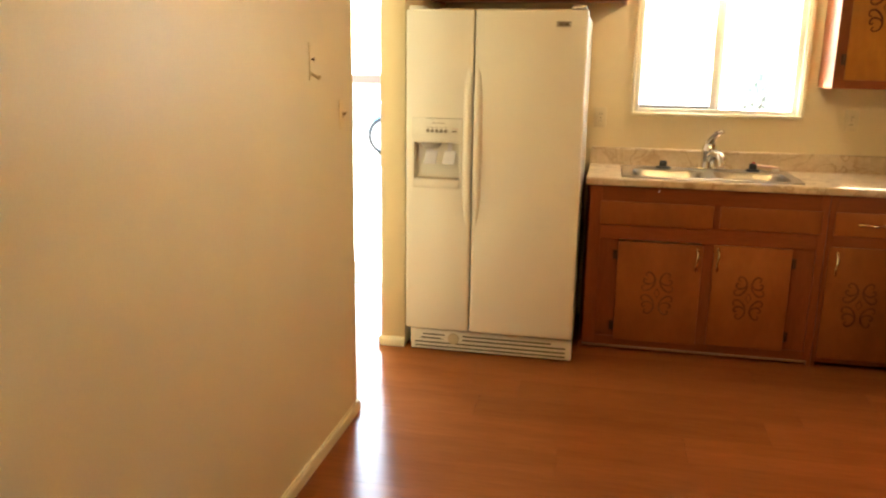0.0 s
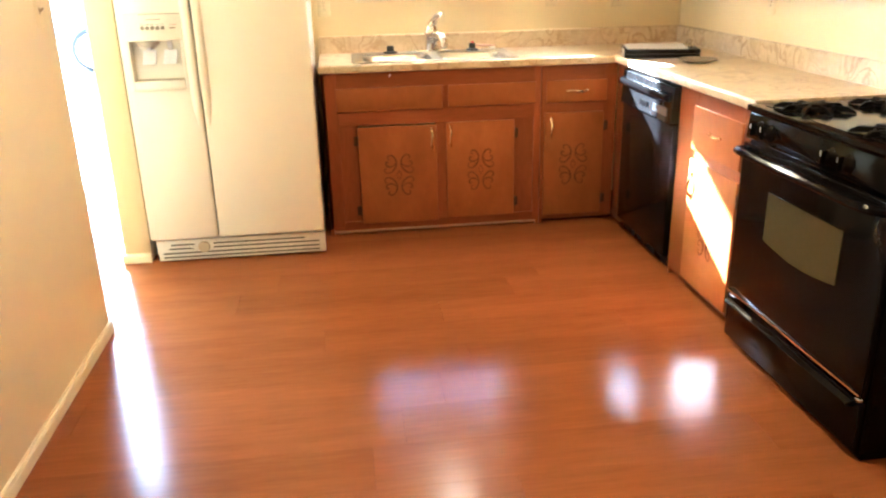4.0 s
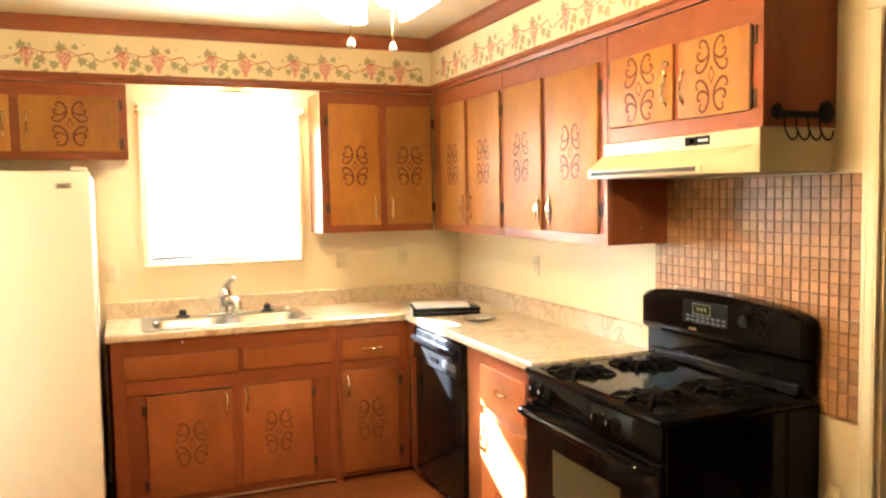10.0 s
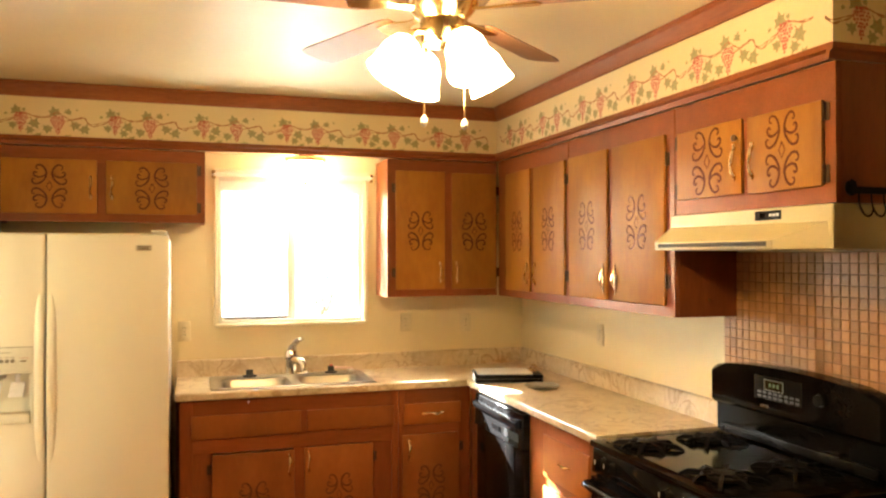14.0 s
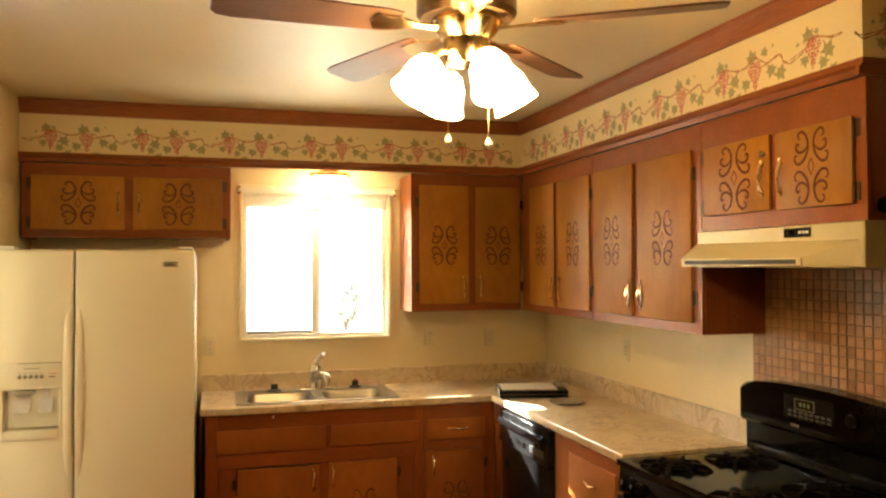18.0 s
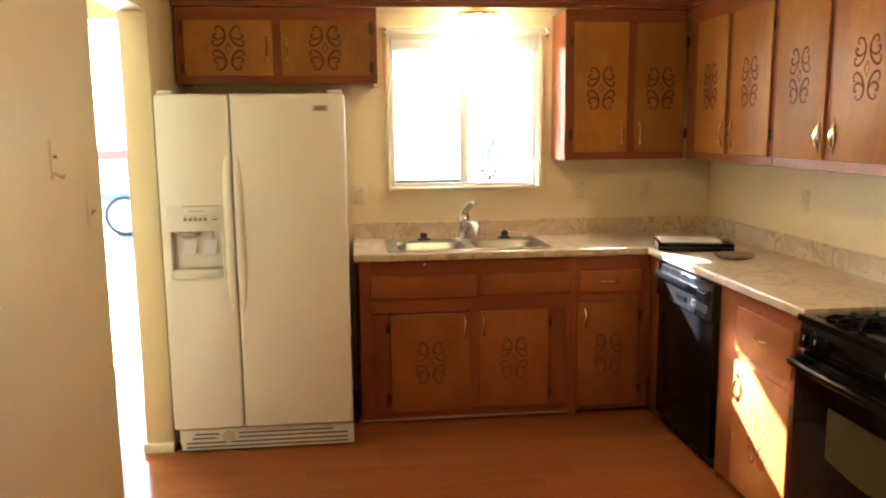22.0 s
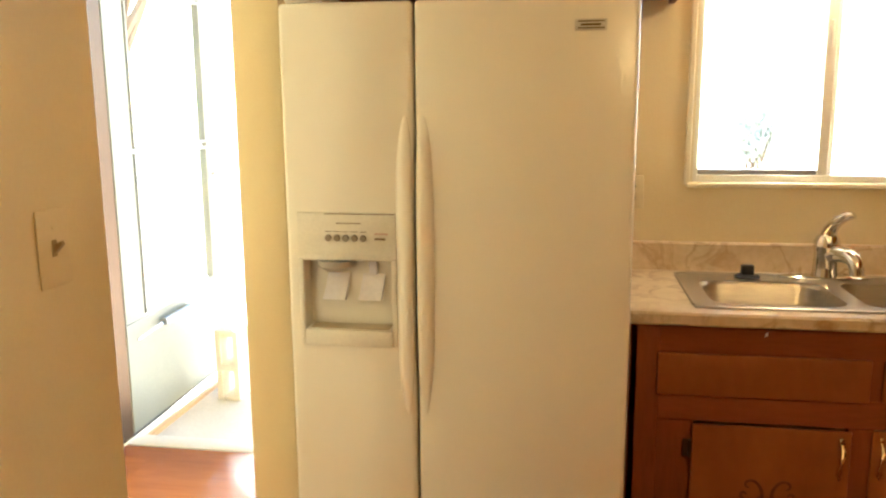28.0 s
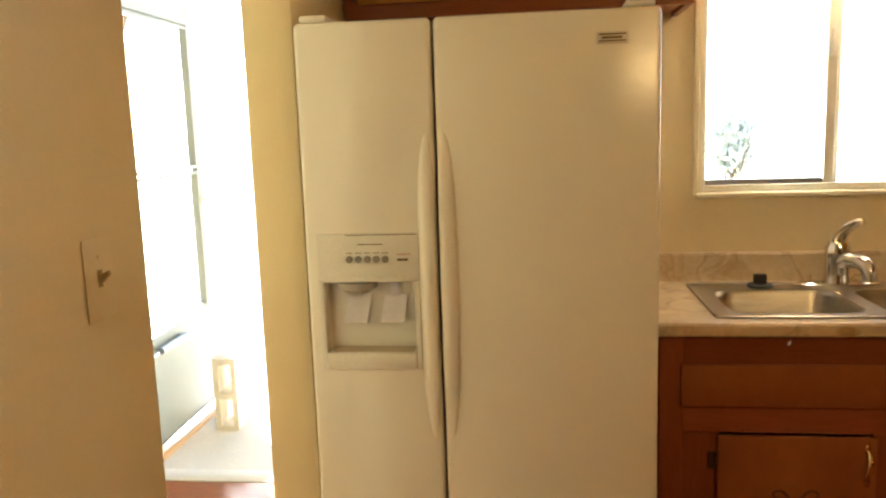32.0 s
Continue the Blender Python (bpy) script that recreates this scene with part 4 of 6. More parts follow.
part("plate", place(lathe([(0.055, 0.0), (0.066, 0.004), (0.092, 0.014), (0.094, 0.017), (0.086, 0.014), (0.060, 0.006), (0.0, 0.005)], (0, 0, 0), n=32), Matrix.Translation((2.10, 3.79, 0.9325))), surface("grey_glass", (0.42, 0.38, 0.32), 0.12, 0.1, scale=20, bump=0.1), dish)

# ---------- wall cabinets ----------
UP_Z0, UP_Z1 = 1.332, SOF_Z - 0.030


def wall_cabinet(name, label, corner, u, out, width, z0, z1, depth, doors, stiles):
    """A wall cabinet with face frame. corner: where its front's left edge starts; doors: (from, to, low, high, handle side)."""
    u, out, c = Vector(u), Vector(out), Vector(corner)
    ob = thing(name, (c.x, c.y, z0), label, "cabinet", "wall cabinets")
    m = Matrix((u, Z, out)).transposed().to_4x4()
    m.translation = Vector((c.x, c.y, 0))
    part("side_panel", place(box(0.0, 0.018, z0, z1, -depth, -0.0205, 0.001), m), WOOD_FRAME, ob)
    part("side_panel", place(box(width - 0.018, width, z0, z1, -depth, -0.0205, 0.001), m), WOOD_FRAME, ob)
    part("bottom_panel", place(box(0.0185, width - 0.0185, z0 + 0.012, z0 + 0.026, -depth, -0.021), m), WOOD_RAIL, ob)
    part("back_panel", place(box(0.0185, width - 0.0185, z0 + 0.027, z1, -depth, -depth + 0.006), m), WOOD_FRAME, ob)
    lo, hi = min(d[2] for d in doors) + 0.012, max(d[3] for d in doors) - 0.012
    bars = [(0, width, hi, z1), (0, width, z0, lo)] + [(a, b, lo, hi) for a, b in stiles]
    frame_bars(ob, u, Z, out, (c.x, c.y, 0), bars)
    for d in doors:
        a, b, low, high, side = d[:5]
        opts = d[5] if len(d) > 5 else {}
        w, h = b - a, high - low
        at = Vector((c.x, c.y, low)) + u * a
        hz = opts.pop("hz", 0.09)
        front(ob, u, Z, out, at, w, h, handle=((w - 0.028) if side > 0 else 0.028, hz), hinge=-side, **opts)
    return ob


survey(BACK_WALL_RUN)
wall_cabinet("wall_cabinet", "stained wooden wall cabinet with two carved doors over the refrigerator", (-0.606, SOF_Y, 0), X, -Y, 0.972, 1.722, UP_Z1, 0.332,
             [(0.042, 0.464, 1.762, 2.016, 1, {"hz": 0.125, "motif_size": (0.077, 0.10)}), (0.504, 0.932, 1.762, 2.016, -1, {"hz": 0.125, "motif_size": (0.077, 0.10)})], [(0, 0.052), (0.454, 0.514), (0.922, 0.972)])
wall_cabinet("wall_cabinet", "stained wooden wall cabinet with two carved doors beside the window", (1.325, SOF_Y, 0), X, -Y, 0.628, UP_Z0, UP_Z1, 0.332,
             [(0.044, 0.320, 1.370, 2.014, 1), (0.360, 0.620, 1.370, 2.010, -1)], [(0, 0.054), (0.310, 0.370), (0.612, 0.628)])
survey(WALL_RUN)
for k, (y0, y1, d) in enumerate([(4.432, 3.524, [(0.138, 0.478), (0.526, 0.888)]), (3.520, 2.676, [(0.021, 0.383), (0.423, 0.797)])]):
    w = y0 - y1
    doors = [(d[0][0], d[0][1], 1.370, 1.996, 1), (d[1][0], d[1][1], 1.370, 1.994, -1)]
    if k:
        doors = [(*q, {"antique": True, "hz": 0.085}) for q in doors]
    wall_cabinet("wall_cabinet", "stained wooden wall cabinet with two carved doors and " + ("antique pulls" if k else "brass pulls"), (SOF_X, y0, 0), -Y, -X, w, UP_Z0, UP_Z1, 0.313, doors,
                 [(0, d[0][0] + 0.01), (d[0][1] - 0.01, d[1][0] + 0.01), (d[1][1] - 0.01, w)])
hood_cab = wall_cabinet("wall_cabinet", "short stained wall cabinet with two carved doors over the hood", (SOF_X, 2.672, 0), -Y, -X, 0.742, 1.697, UP_Z1, 0.313,
                        [(0.026, 0.340, 1.750, 1.984, 1, {"hz": 0.10, "motif_size": (0.073, 0.104)}), (0.370, 0.700, 1.746, 1.980, -1, {"hz": 0.10, "motif_size": (0.073, 0.104)})], [(0, 0.036), (0.330, 0.380), (0.690, 0.742)])

part("screw_hook", lathe([(0.0, 0.0), (0.003, 0.0), (0.003, 0.008), (0.007, 0.010), (0.006, 0.014), (0.0, 0.015)], (2.110, 2.6758, 1.392), (0, -1, 0), 10), BRASS, [c for c in bpy.data.objects["wall_cabinet.003"].children if c.name.startswith("side_panel")][1], "small brass hook stub")
hood_door = [c for c in hood_cab.children if c.name.startswith("door")][0]
part("knob", lathe([(0.0, 0.0), (0.004, 0.0), (0.004, 0.006), (0.010, 0.010), (0.011, 0.015), (0.006, 0.019), (0.0, 0.020)], (SOF_X - 0.0142, 2.672 - 0.322, 1.924), (-1, 0, 0), 14), ANTIQUE, hood_door, "small dark knob")

# ---------- range hood ----------
hood = thing("range_hood", (2.1, 2.31, 1.57), "harvest cream metal range hood under the short cabinet", "range hood")
H0, H1 = 1.932, 2.688
part("shell", box(1.945, 2.266, H0, H1, 1.565, 1.6955, 0.003), HOOD, hood)
part("visor", hull([(1.944, H0 + 0.004, 1.568), (1.944, H1, 1.568), (1.875, 2.10, 1.568), (1.875, H1, 1.568), (1.872, 2.10, 1.606), (1.872, H1, 1.606), (1.944, H1, 1.656), (1.944, H0 + 0.02, 1.650)]), HOOD, hood, smooth=0)
part("slot_frame", box(1.866, 1.8725, 2.10, H1 - 0.01, 1.572, 1.605, 0.002), HOOD, hood)
part("slot", box(1.8645, 1.8662, 2.122, H1 - 0.03, 1.579, 1.5985), GASKET, hood, "dark vent slot")
part("slot_louvre", box(1.8630, 1.8646, 2.122, H1 - 0.03, 1.5875, 1.5895), BLACK_SATIN, hood)
ctl = part("switch_plate", box(1.9405, 1.9448, 2.145, 2.265, 1.662, 1.688, 0.001), BLACK_SATIN, hood, "black switch plate with a pale label")
for k in range(3):
    part("label_bar", box(1.9396, 1.9406, 2.152 + 0.016 * k, 2.163 + 0.016 * k, 1.672, 1.679), WHITE_PLASTIC, ctl)
part("rocker_switch", box(1.936, 1.9406, 2.215, 2.235, 1.668, 1.682, 0.001), BLACK, ctl)

# iron hook rack on the cabinet's end
rack = thing("hook_rack", (2.10, 1.93, 1.73), "black wrought iron hook rack on the cabinet's end panel", "hook rack")
bar_y = 1.924
part("bar", box(2.005, 2.215, bar_y - 0.006, bar_y + 0.004, 1.722, 1.742, 0.002), IRON, rack)
part("finial", lathe([(0.0, 0), (0.022, 0.004), (0.024, 0.010), (0.0, 0.014)], (2.002, bar_y + 0.003, 1.738), (0, -1, 0), 8), IRON, rack)
part("finial", lathe([(0.0, 0), (0.033, 0.004), (0.036, 0.010), (0.0, 0.016)], (2.210, bar_y + 0.003, 1.738), (0, -1, 0), 8), IRON, rack)
for k in range(4):
    x = 2.03 + 0.05 * k
    part("hook", tube(smooth_line([(x, bar_y - 0.006, 1.728), (x, bar_y - 0.010, 1.690), (x + 0.006, bar_y - 0.024, 1.664), (x + 0.016, bar_y - 0.036, 1.664), (x + 0.022, bar_y - 0.040, 1.684)], 4), 0.0028, 6), IRON, rack)

# ---------- gas range ----------
survey(RANGE)
stove = thing("gas_range", (1.9, 2.325, 0), "black freestanding gas range with four burners", "stove")
R0, R1, RF, RB = 1.952, 2.728, 1.640, 2.245
part("body", box(RF + 0.02, RB, R0, R1, 0.075, 0.895, 0.004), BLACK, stove)
part("kick", box(RF + 0.030, RB - 0.02, R0 + 0.004, R1 - 0.004, 0.0, 0.0745), BLACK_SATIN, stove)
top = part("cooktop", box(RF - 0.012, RB - 0.02, R0 - 0.003, R1 + 0.003, 0.8955, 0.918, 0.007, 2), BLACK, stove)
bm = box(RF + 0.035, RB - 0.10, R0 + 0.05, R1 - 0.05, 0.9185, 0.9195)
part("burner_pan", bm, surface("grey_speckled_enamel", (0.008, 0.0072, 0.0065), 0.12, scale=60, fine=300, bump=0.02, spec=0.10), top, "grey enamel burner well")
part("control_panel", prism([(RF + 0.019, R0 + 0.004, 0.822), (RF - 0.006, R0 + 0.004, 0.826), (RF + 0.004, R0 + 0.004, 0.893), (RF + 0.019, R0 + 0.004, 0.893)], (0, R1 - R0 - 0.008, 0), bevel=0.003), BLACK, stove)
for y in (2.625, 2.555, 2.225, 2.150):
    k = part("knob", lathe([(0.021, 0.0), (0.022, 0.008), (0.018, 0.014), (0.015, 0.026), (0.0, 0.028)], (RF + 0.001, y, 0.858), (-1, 0, 0.15), 16), BLACK_SATIN, stove, "black burner knob")
    part("grip", box(RF - 0.038, RF - 0.020, y - 0.004, y + 0.004, 0.845, 0.876, 0.002), BLACK, k)
    part("marker", box(RF - 0.0395, RF - 0.0375, y - 0.0012, y + 0.0012, 0.864, 0.875), WHITE_PLASTIC, k)
odoor = part("oven_door", box(RF - 0.012, RF + 0.019, R0 + 0.004, R1 - 0.004, 0.270, 0.815, 0.006, 2), BLACK, stove)
arc = [(RF - 0.0115, 2.118 + 0.382 * k / 10, 0.545 - 0.022 * math.sin(math.pi * k / 10)) for k in range(11)]
part("oven_window", prism([(RF - 0.0115, 2.118, 0.690)] + arc + [(RF - 0.0115, 2.500, 0.690)], (-0.003, 0, 0)), OVEN_GLASS, odoor, "smoked oven window")
bar = smooth_line([(RF - 0.014, R1 - 0.03, 0.792), (RF - 0.045, R1 - 0.045, 0.797), (RF - 0.052, R1 - 0.10, 0.797), (RF - 0.054, 2.33, 0.797), (RF - 0.052, R0 + 0.10, 0.797), (RF - 0.045, R0 + 0.045, 0.797), (RF - 0.014, R0 + 0.03, 0.792)], 5)
part("handle", tube(bar, 0.0135, 10), BLACK, odoor, "glossy black door handle")
part("door_trim", box(RF - 0.0155, RF - 0.012, R0 + 0.01, R1 - 0.01, 0.276, 0.282), CHROME, odoor)
drawer = part("storage_drawer", box(RF - 0.008, RF + 0.019, R0 + 0.004, R1 - 0.004, 0.085, 0.262, 0.006, 2), BLACK, stove)
part("drawer_grip", prism([(RF - 0.008, R0 + 0.03, 0.228), (RF - 0.030, R0 + 0.03, 0.234), (RF - 0.030, R0 + 0.03, 0.246), (RF - 0.008, R0 + 0.03, 0.256)], (0, R1 - R0 - 0.06, 0), bevel=0.003), BLACK, drawer)
for y in (R0 + 0.004, R1 - 0.019):
    part("corner_clip", box(RF - 0.015, RF + 0.0, y, y + 0.015, 0.263, 0.269, 0.001), CHROME, drawer)

# raised console at the back, bowed on top
outline = []
for k in range(17):
    f = k / 16
    outline.append((0, R0 + 0.005 + f * (R1 - R0 + 0.02), 1.150 + 0.026 * math.sin(math.pi * f) - (0.018 if k in (0, 16) else 0.003 if k in (1, 15) else 0.0)))
low = [(0, R1 + 0.025, 1.005), (0, R0 + 0.005, 1.005)]
head = part("console", place(prism([Vector(p) for p in outline + low], (0.075, 0, 0), bevel=0.012), Matrix.Translation((RB - 0.07, 0, 0)) @ Matrix.Shear("XY", 4, (0, 0))), BLACK, stove)
part("console_riser", box(RB - 0.045, RB - 0.001, R0 + 0.01, R1 + 0.015, 0.9185, 1.006, 0.004), BLACK, stove)
part("vent_rail", box(RB - 0.062, RB - 0.046, R0 + 0.03, R1 - 0.03, 0.919, 0.946, 0.004, 2), BLACK_SATIN, stove)
panel = part("touch_panel", box(RB - 0.0735, RB - 0.0695, 2.250, 2.470, 1.062, 1.142, 0.001), BLACK_SATIN, head, "oven control pad")
part("clock_display", box(RB - 0.0750, RB - 0.0736, 2.335, 2.415, 1.098, 1.128), surface("dark_display", (0.02, 0.026, 0.014), 0.1), panel)
for y0, y1, z0, z1 in ((2.331, 2.419, 1.129, 1.131), (2.331, 2.419, 1.095, 1.097), (2.331, 2.3335, 1.097, 1.129), (2.4165, 2.419, 1.097, 1.129)):
    part("display_frame", box(RB - 0.0756, RB - 0.0735, y0, y1, z0, z1), surface("pale_outline", (0.13, 0.115, 0.08), 0.5) if z0 > 1.12 else bpy.data.materials["pale_outline"], panel)
for k in range(3):
    part("digit", box(RB - 0.0758, RB - 0.0751, 2.350 + 0.018 * k, 2.360 + 0.018 * k, 1.107, 1.120), DISPLAY, panel, "green clock digit")
for r in range(2):
    for k in range(8):
        part("button", box(RB - 0.0748, RB - 0.0736, 2.260 + 0.025 * k, 2.276 + 0.025 * k, 1.068 + 0.014 * r, 1.076 + 0.014 * r), surface("grey_key", (0.045, 0.042, 0.038), 0.5) if r + k == 0 else bpy.data.materials["grey_key"], panel)
part("oven_knob", lathe([(0.020, 0), (0.019, 0.014), (0.0, 0.016)], (RB - 0.070, 2.175, 1.100), (-1, 0, 0), 16), BLACK_SATIN, head)
part("badge", box(RB - 0.0732, RB - 0.0695, 2.405, 2.440, 1.034, 1.042), ANTIQUE, head, "small chrome badge shape")

# burners and grates
for x, y in ((1.765, 2.53), (1.765, 2.13), (2.03, 2.53), (2.03, 2.13)):
    b = part("burner", lathe([(0.046, 0.0), (0.046, 0.010), (0.034, 0.012), (0.034, 0.018), (0.0, 0.020)], (x, y, 0.9196), n=20), IRON, top, "burner with cap")
    g = bmesh.new()
    for a in range(0, 360, 45):
        c, q = math.cos(radians(a)), math.sin(radians(a))
        far = 0.128 if a % 90 else 0.108
        d, n = Vector((c, q, 0)), Vector((-q, c, 0))
        o = Vector((x, y, 0))
        tip = o + d * far
        hull([o + d * 0.030 + n * 0.005 + Z * 0.9365, o + d * 0.030 - n * 0.005 + Z * 0.9365, o + d * 0.030 + n * 0.005 + Z * 0.926, o + d * 0.030 - n * 0.005 + Z * 0.926,
              o + d * (far * 0.8) + n * 0.0065 + Z * 0.9355, o + d * (far * 0.8) - n * 0.0065 + Z * 0.9355, tip + n * 0.0035 + Z * 0.924, tip - n * 0.0035 + Z * 0.924,
              tip + n * 0.0035 + Z * 0.9202, tip - n * 0.0035 + Z * 0.9202, o + d * (far * 0.8) + Z * 0.9202], g)
    ring = [(x + 0.062 * math.cos(radians(a)), y + 0.062 * math.sin(radians(a)), 0.930) for a in range(0, 361, 15)]
    tube(ring, 0.0045, 6, g)
    part("grate", g, IRON, top, "black cast iron grate")

# ---------- refrigerator ----------
survey(FRIDGE_PLACE)
fr = thing("refrigerator", (-0.205, 4.05, 0), "bisque side-by-side refrigerator with a door dispenser", "refrigerator")
F0, F1, FY = -0.620, 0.208, 3.985
part("body", box(F0 + 0.006, F1 - 0.006, FY + 0.075, 4.76, 0.05, 1.642, 0.006, 2), FRIDGE, fr)
part("gasket", box(F0 + 0.012, F1 - 0.012, FY + 0.064, FY + 0.0745, 0.16, 1.635), GASKET, fr)
for x in (F0 + 0.05, F1 - 0.05):
    part("roller_foot", lathe([(0.02, 0), (0.02, 0.05)], (x, FY + 0.12, 0), n=12), BLACK_RUBBER, fr)
MID = -0.3005


def fridge_door(x0, x1, hole=None):
    bm = bmesh.new()
    if not hole:
        box(x0, x1, FY, FY + 0.063, 0.155, 1.655, 0.012, 3, bm=bm)
    else:
        hx0, hx1, hz0, hz1 = hole
        box(x0, x1, FY, FY + 0.063, 0.155, 1.655, 0.012, 3, bm=bm)
        inner = [f for f in bm.faces if abs(f.normal.y + 1) < 1e-3 and f.calc_area() > 0.2][0]
        loop = [v for v in inner.verts]
        bmesh.ops.delete(bm, geom=[inner], context="FACES_ONLY")
        hv = [bm.verts.new((x, FY, z)) for x, z in ((hx0, hz0), (hx1, hz0), (hx1, hz1), (hx0, hz1))]
        def near(x, z):
            return min(loop, key=lambda v: (v.co.x - x) ** 2 + (v.co.z - z) ** 2)
        oc = [near(x0, 0.1), near(x1, 0.1), near(x1, 1.7), near(x0, 1.7)]
        for k in range(4):
            bm.faces.new((oc[k], oc[(k + 1) % 4], hv[(k + 1) % 4], hv[k]))
        deep = [bm.verts.new((v.co.x, FY + 0.050, v.co.z)) for v in hv]
        for k in range(4):
            bm.faces.new((hv[k], hv[(k + 1) % 4], deep[(k + 1) % 4], deep[k]))
        bm.faces.new(deep)
    return bm


HOLE = (-0.578, -0.358, 0.880, 1.060)
ldoor = part("freezer_door", fridge_door(F0, MID - 0.003, HOLE), FRIDGE, fr, smooth=50)
rdoor = part("fresh_food_door", fridge_door(MID + 0.003, F1), FRIDGE, fr, smooth=50)
for side, door in ((-1, ldoor), (1, rdoor)):
    # moulded grips that hug the gap, swelling out of the door and tapering to nothing
    x = MID + side * 0.021
    heights = [1.400, 1.380, 1.345, 1.29, 1.20, 1.05, 0.90, 0.80, 0.745, 0.705, 0.680]
    swell = [0.0, 0.003, 0.008, 0.013, 0.017, 0.018, 0.017, 0.013, 0.008, 0.003, 0.0]
    wide = [0.003, 0.008, 0.012, 0.015, 0.016, 0.016, 0.016, 0.015, 0.012, 0.008, 0.003]
    bm = bmesh.new()
    rings = []
    for z, out, w in zip(smooth_line([(h, 0, 0) for h in heights], 3), smooth_line([(o, 0, 0) for o in swell], 3), smooth_line([(h, 0, 0) for h in wide], 3)):
        near, far = -side * w.x, side * (w.x + 0.4 * out.x)
        shape = [(near, 0.002), (near, -0.55 * out.x), (near * 0.8, -0.86 * out.x), (near * 0.3, -out.x), (far * 0.35, -0.97 * out.x), (far * 0.7, -0.72 * out.x), (far * 0.95, -0.30 * out.x), (far * 1.1, 0.002)]
        rings.append([bm.verts.new((x + u, FY + v - 0.0003, z.x)) for u, v in shape])
    for r, q in zip(rings, rings[1:]):
        for k in range(len(r) - 1):
            bm.faces.new((r[k], r[k + 1], q[k + 1], q[k]))
        bm.faces.new((r[-1], r[0], q[0], q[-1]))
    bm.faces.new(rings[0])
    bm.faces.new(rings[-1][::-1])
    part("handle", bm, FRIDGE, door, "moulded bisque handle along the gap", smooth=60)
for x in (F0 + 0.045, F1 - 0.045):
    part("hinge_cover", box(x - 0.032, x + 0.032, FY + 0.012, FY + 0.11, 1.656, 1.672, 0.005, 2), FRIDGE_TRIM, fr)
# dispenser
DX0, DX1 = -0.590, -0.346
disp = part("dispenser_bezel", box(DX0, DX1, FY - 0.006, FY - 0.0005, 1.066, 1.176, 0.0025, 2), FRIDGE_TRIM, ldoor, "bisque control bezel")
part("bezel_ledge", prism(smooth_line([(DX0 + 0.006, FY - 0.0005, 1.062), (DX0 + 0.03, FY - 0.010, 1.064), (-0.468, FY - 0.016, 1.066), (DX1 - 0.03, FY - 0.010, 1.064), (DX1 - 0.006, FY - 0.0005, 1.062)], 4), (0, 0, 0.012)), FRIDGE_TRIM, ldoor)
part("bezel_side", box(DX0, HOLE[0], FY - 0.005, FY - 0.0005, 0.846, 1.0655, 0.002), FRIDGE_TRIM, ldoor)
part("bezel_side", box(HOLE[1], DX1, FY - 0.005, FY - 0.0005, 0.846, 1.0655, 0.002), FRIDGE_TRIM, ldoor)
part("drip_tray", box(HOLE[0] + 0.001, HOLE[1] - 0.001, FY - 0.012, FY + 0.05, 0.846, 0.886, 0.004, 2), FRIDGE_TRIM, ldoor, "bisque drip tray")
part("tray_grille", box(HOLE[0] + 0.01, HOLE[1] - 0.01, FY, FY + 0.045, 0.8865, 0.889, 0.001), surface("tan_grille", (0.5, 0.42, 0.28), 0.5), ldoor)
part("ice_chute", lathe([(0.048, 0.0), (0.046, -0.014), (0.030, -0.026), (0.0, -0.028)], (-0.500, FY + 0.02, 1.0595), n=20), surface("grey_chute", (0.45, 0.42, 0.36), 0.4), ldoor)
PADDLE = surface("frosted_paddle", (0.78, 0.75, 0.78), 0.3, scale=10, bump=0.02)
for x in (-0.505, -0.415):
    part("paddle", prism(smooth_line([(x - 0.026, FY + 0.044, 1.020), (x - 0.028, FY + 0.036, 1.0), (x - 0.030, FY + 0.022, 0.975), (x - 0.032, FY + 0.010, 0.958)], 3) + [Vector((x - 0.030, FY + 0.022, 0.956)), Vector((x - 0.028, FY + 0.046, 1.0))], (0.056, 0, 0)), PADDLE, ldoor, "pale dispenser paddle")
    part("paddle_arm", box(x - 0.010, x + 0.010, FY + 0.036, FY + 0.050, 1.018, 1.056, 0.002), PADDLE, ldoor)
for k in range(5):
    x = -0.512 + 0.0215 * k
    b = part("button", lathe([(0.0082, 0.0), (0.0082, 0.004), (0.007, 0.006), (0.0, 0.006)], (x, FY - 0.0062, 1.116), (0, -1, 0), 14), surface("grey_button", (0.26, 0.22, 0.16), 0.35) if k == 0 else bpy.data.materials["grey_button"], disp, "round grey button")
    part("caption_bar", box(x - 0.008, x + 0.008, FY - 0.0068, FY - 0.0061, 1.1300, 1.1317), ANTIQUE, disp)
part("caption_bar", box(-0.492, -0.432, FY - 0.0068, FY - 0.0061, 1.1500, 1.1522), ANTIQUE, disp)
part("caption_bar", box(-0.398, -0.366, FY - 0.0068, FY - 0.0061, 1.1265, 1.128), bpy.data.materials["red_plastic"], disp, "red caption bar")
part("caption_bar", box(-0.398, -0.372, FY - 0.0068, FY - 0.0061, 1.112, 1.117), ANTIQUE, disp)
part("bezel_line", box(-0.520, DX1 - 0.004, FY - 0.0066, FY - 0.0061, 1.1722, 1.1742), ANTIQUE, disp, "dark bezel line")
badge = part("badge", box(0.066, 0.136, FY - 0.004, FY - 0.0005, 1.580, 1.605, 0.0015), surface("satin_badge_metal", (0.66, 0.62, 0.54), 0.4, 0.4), rdoor, "small chrome badge shape")
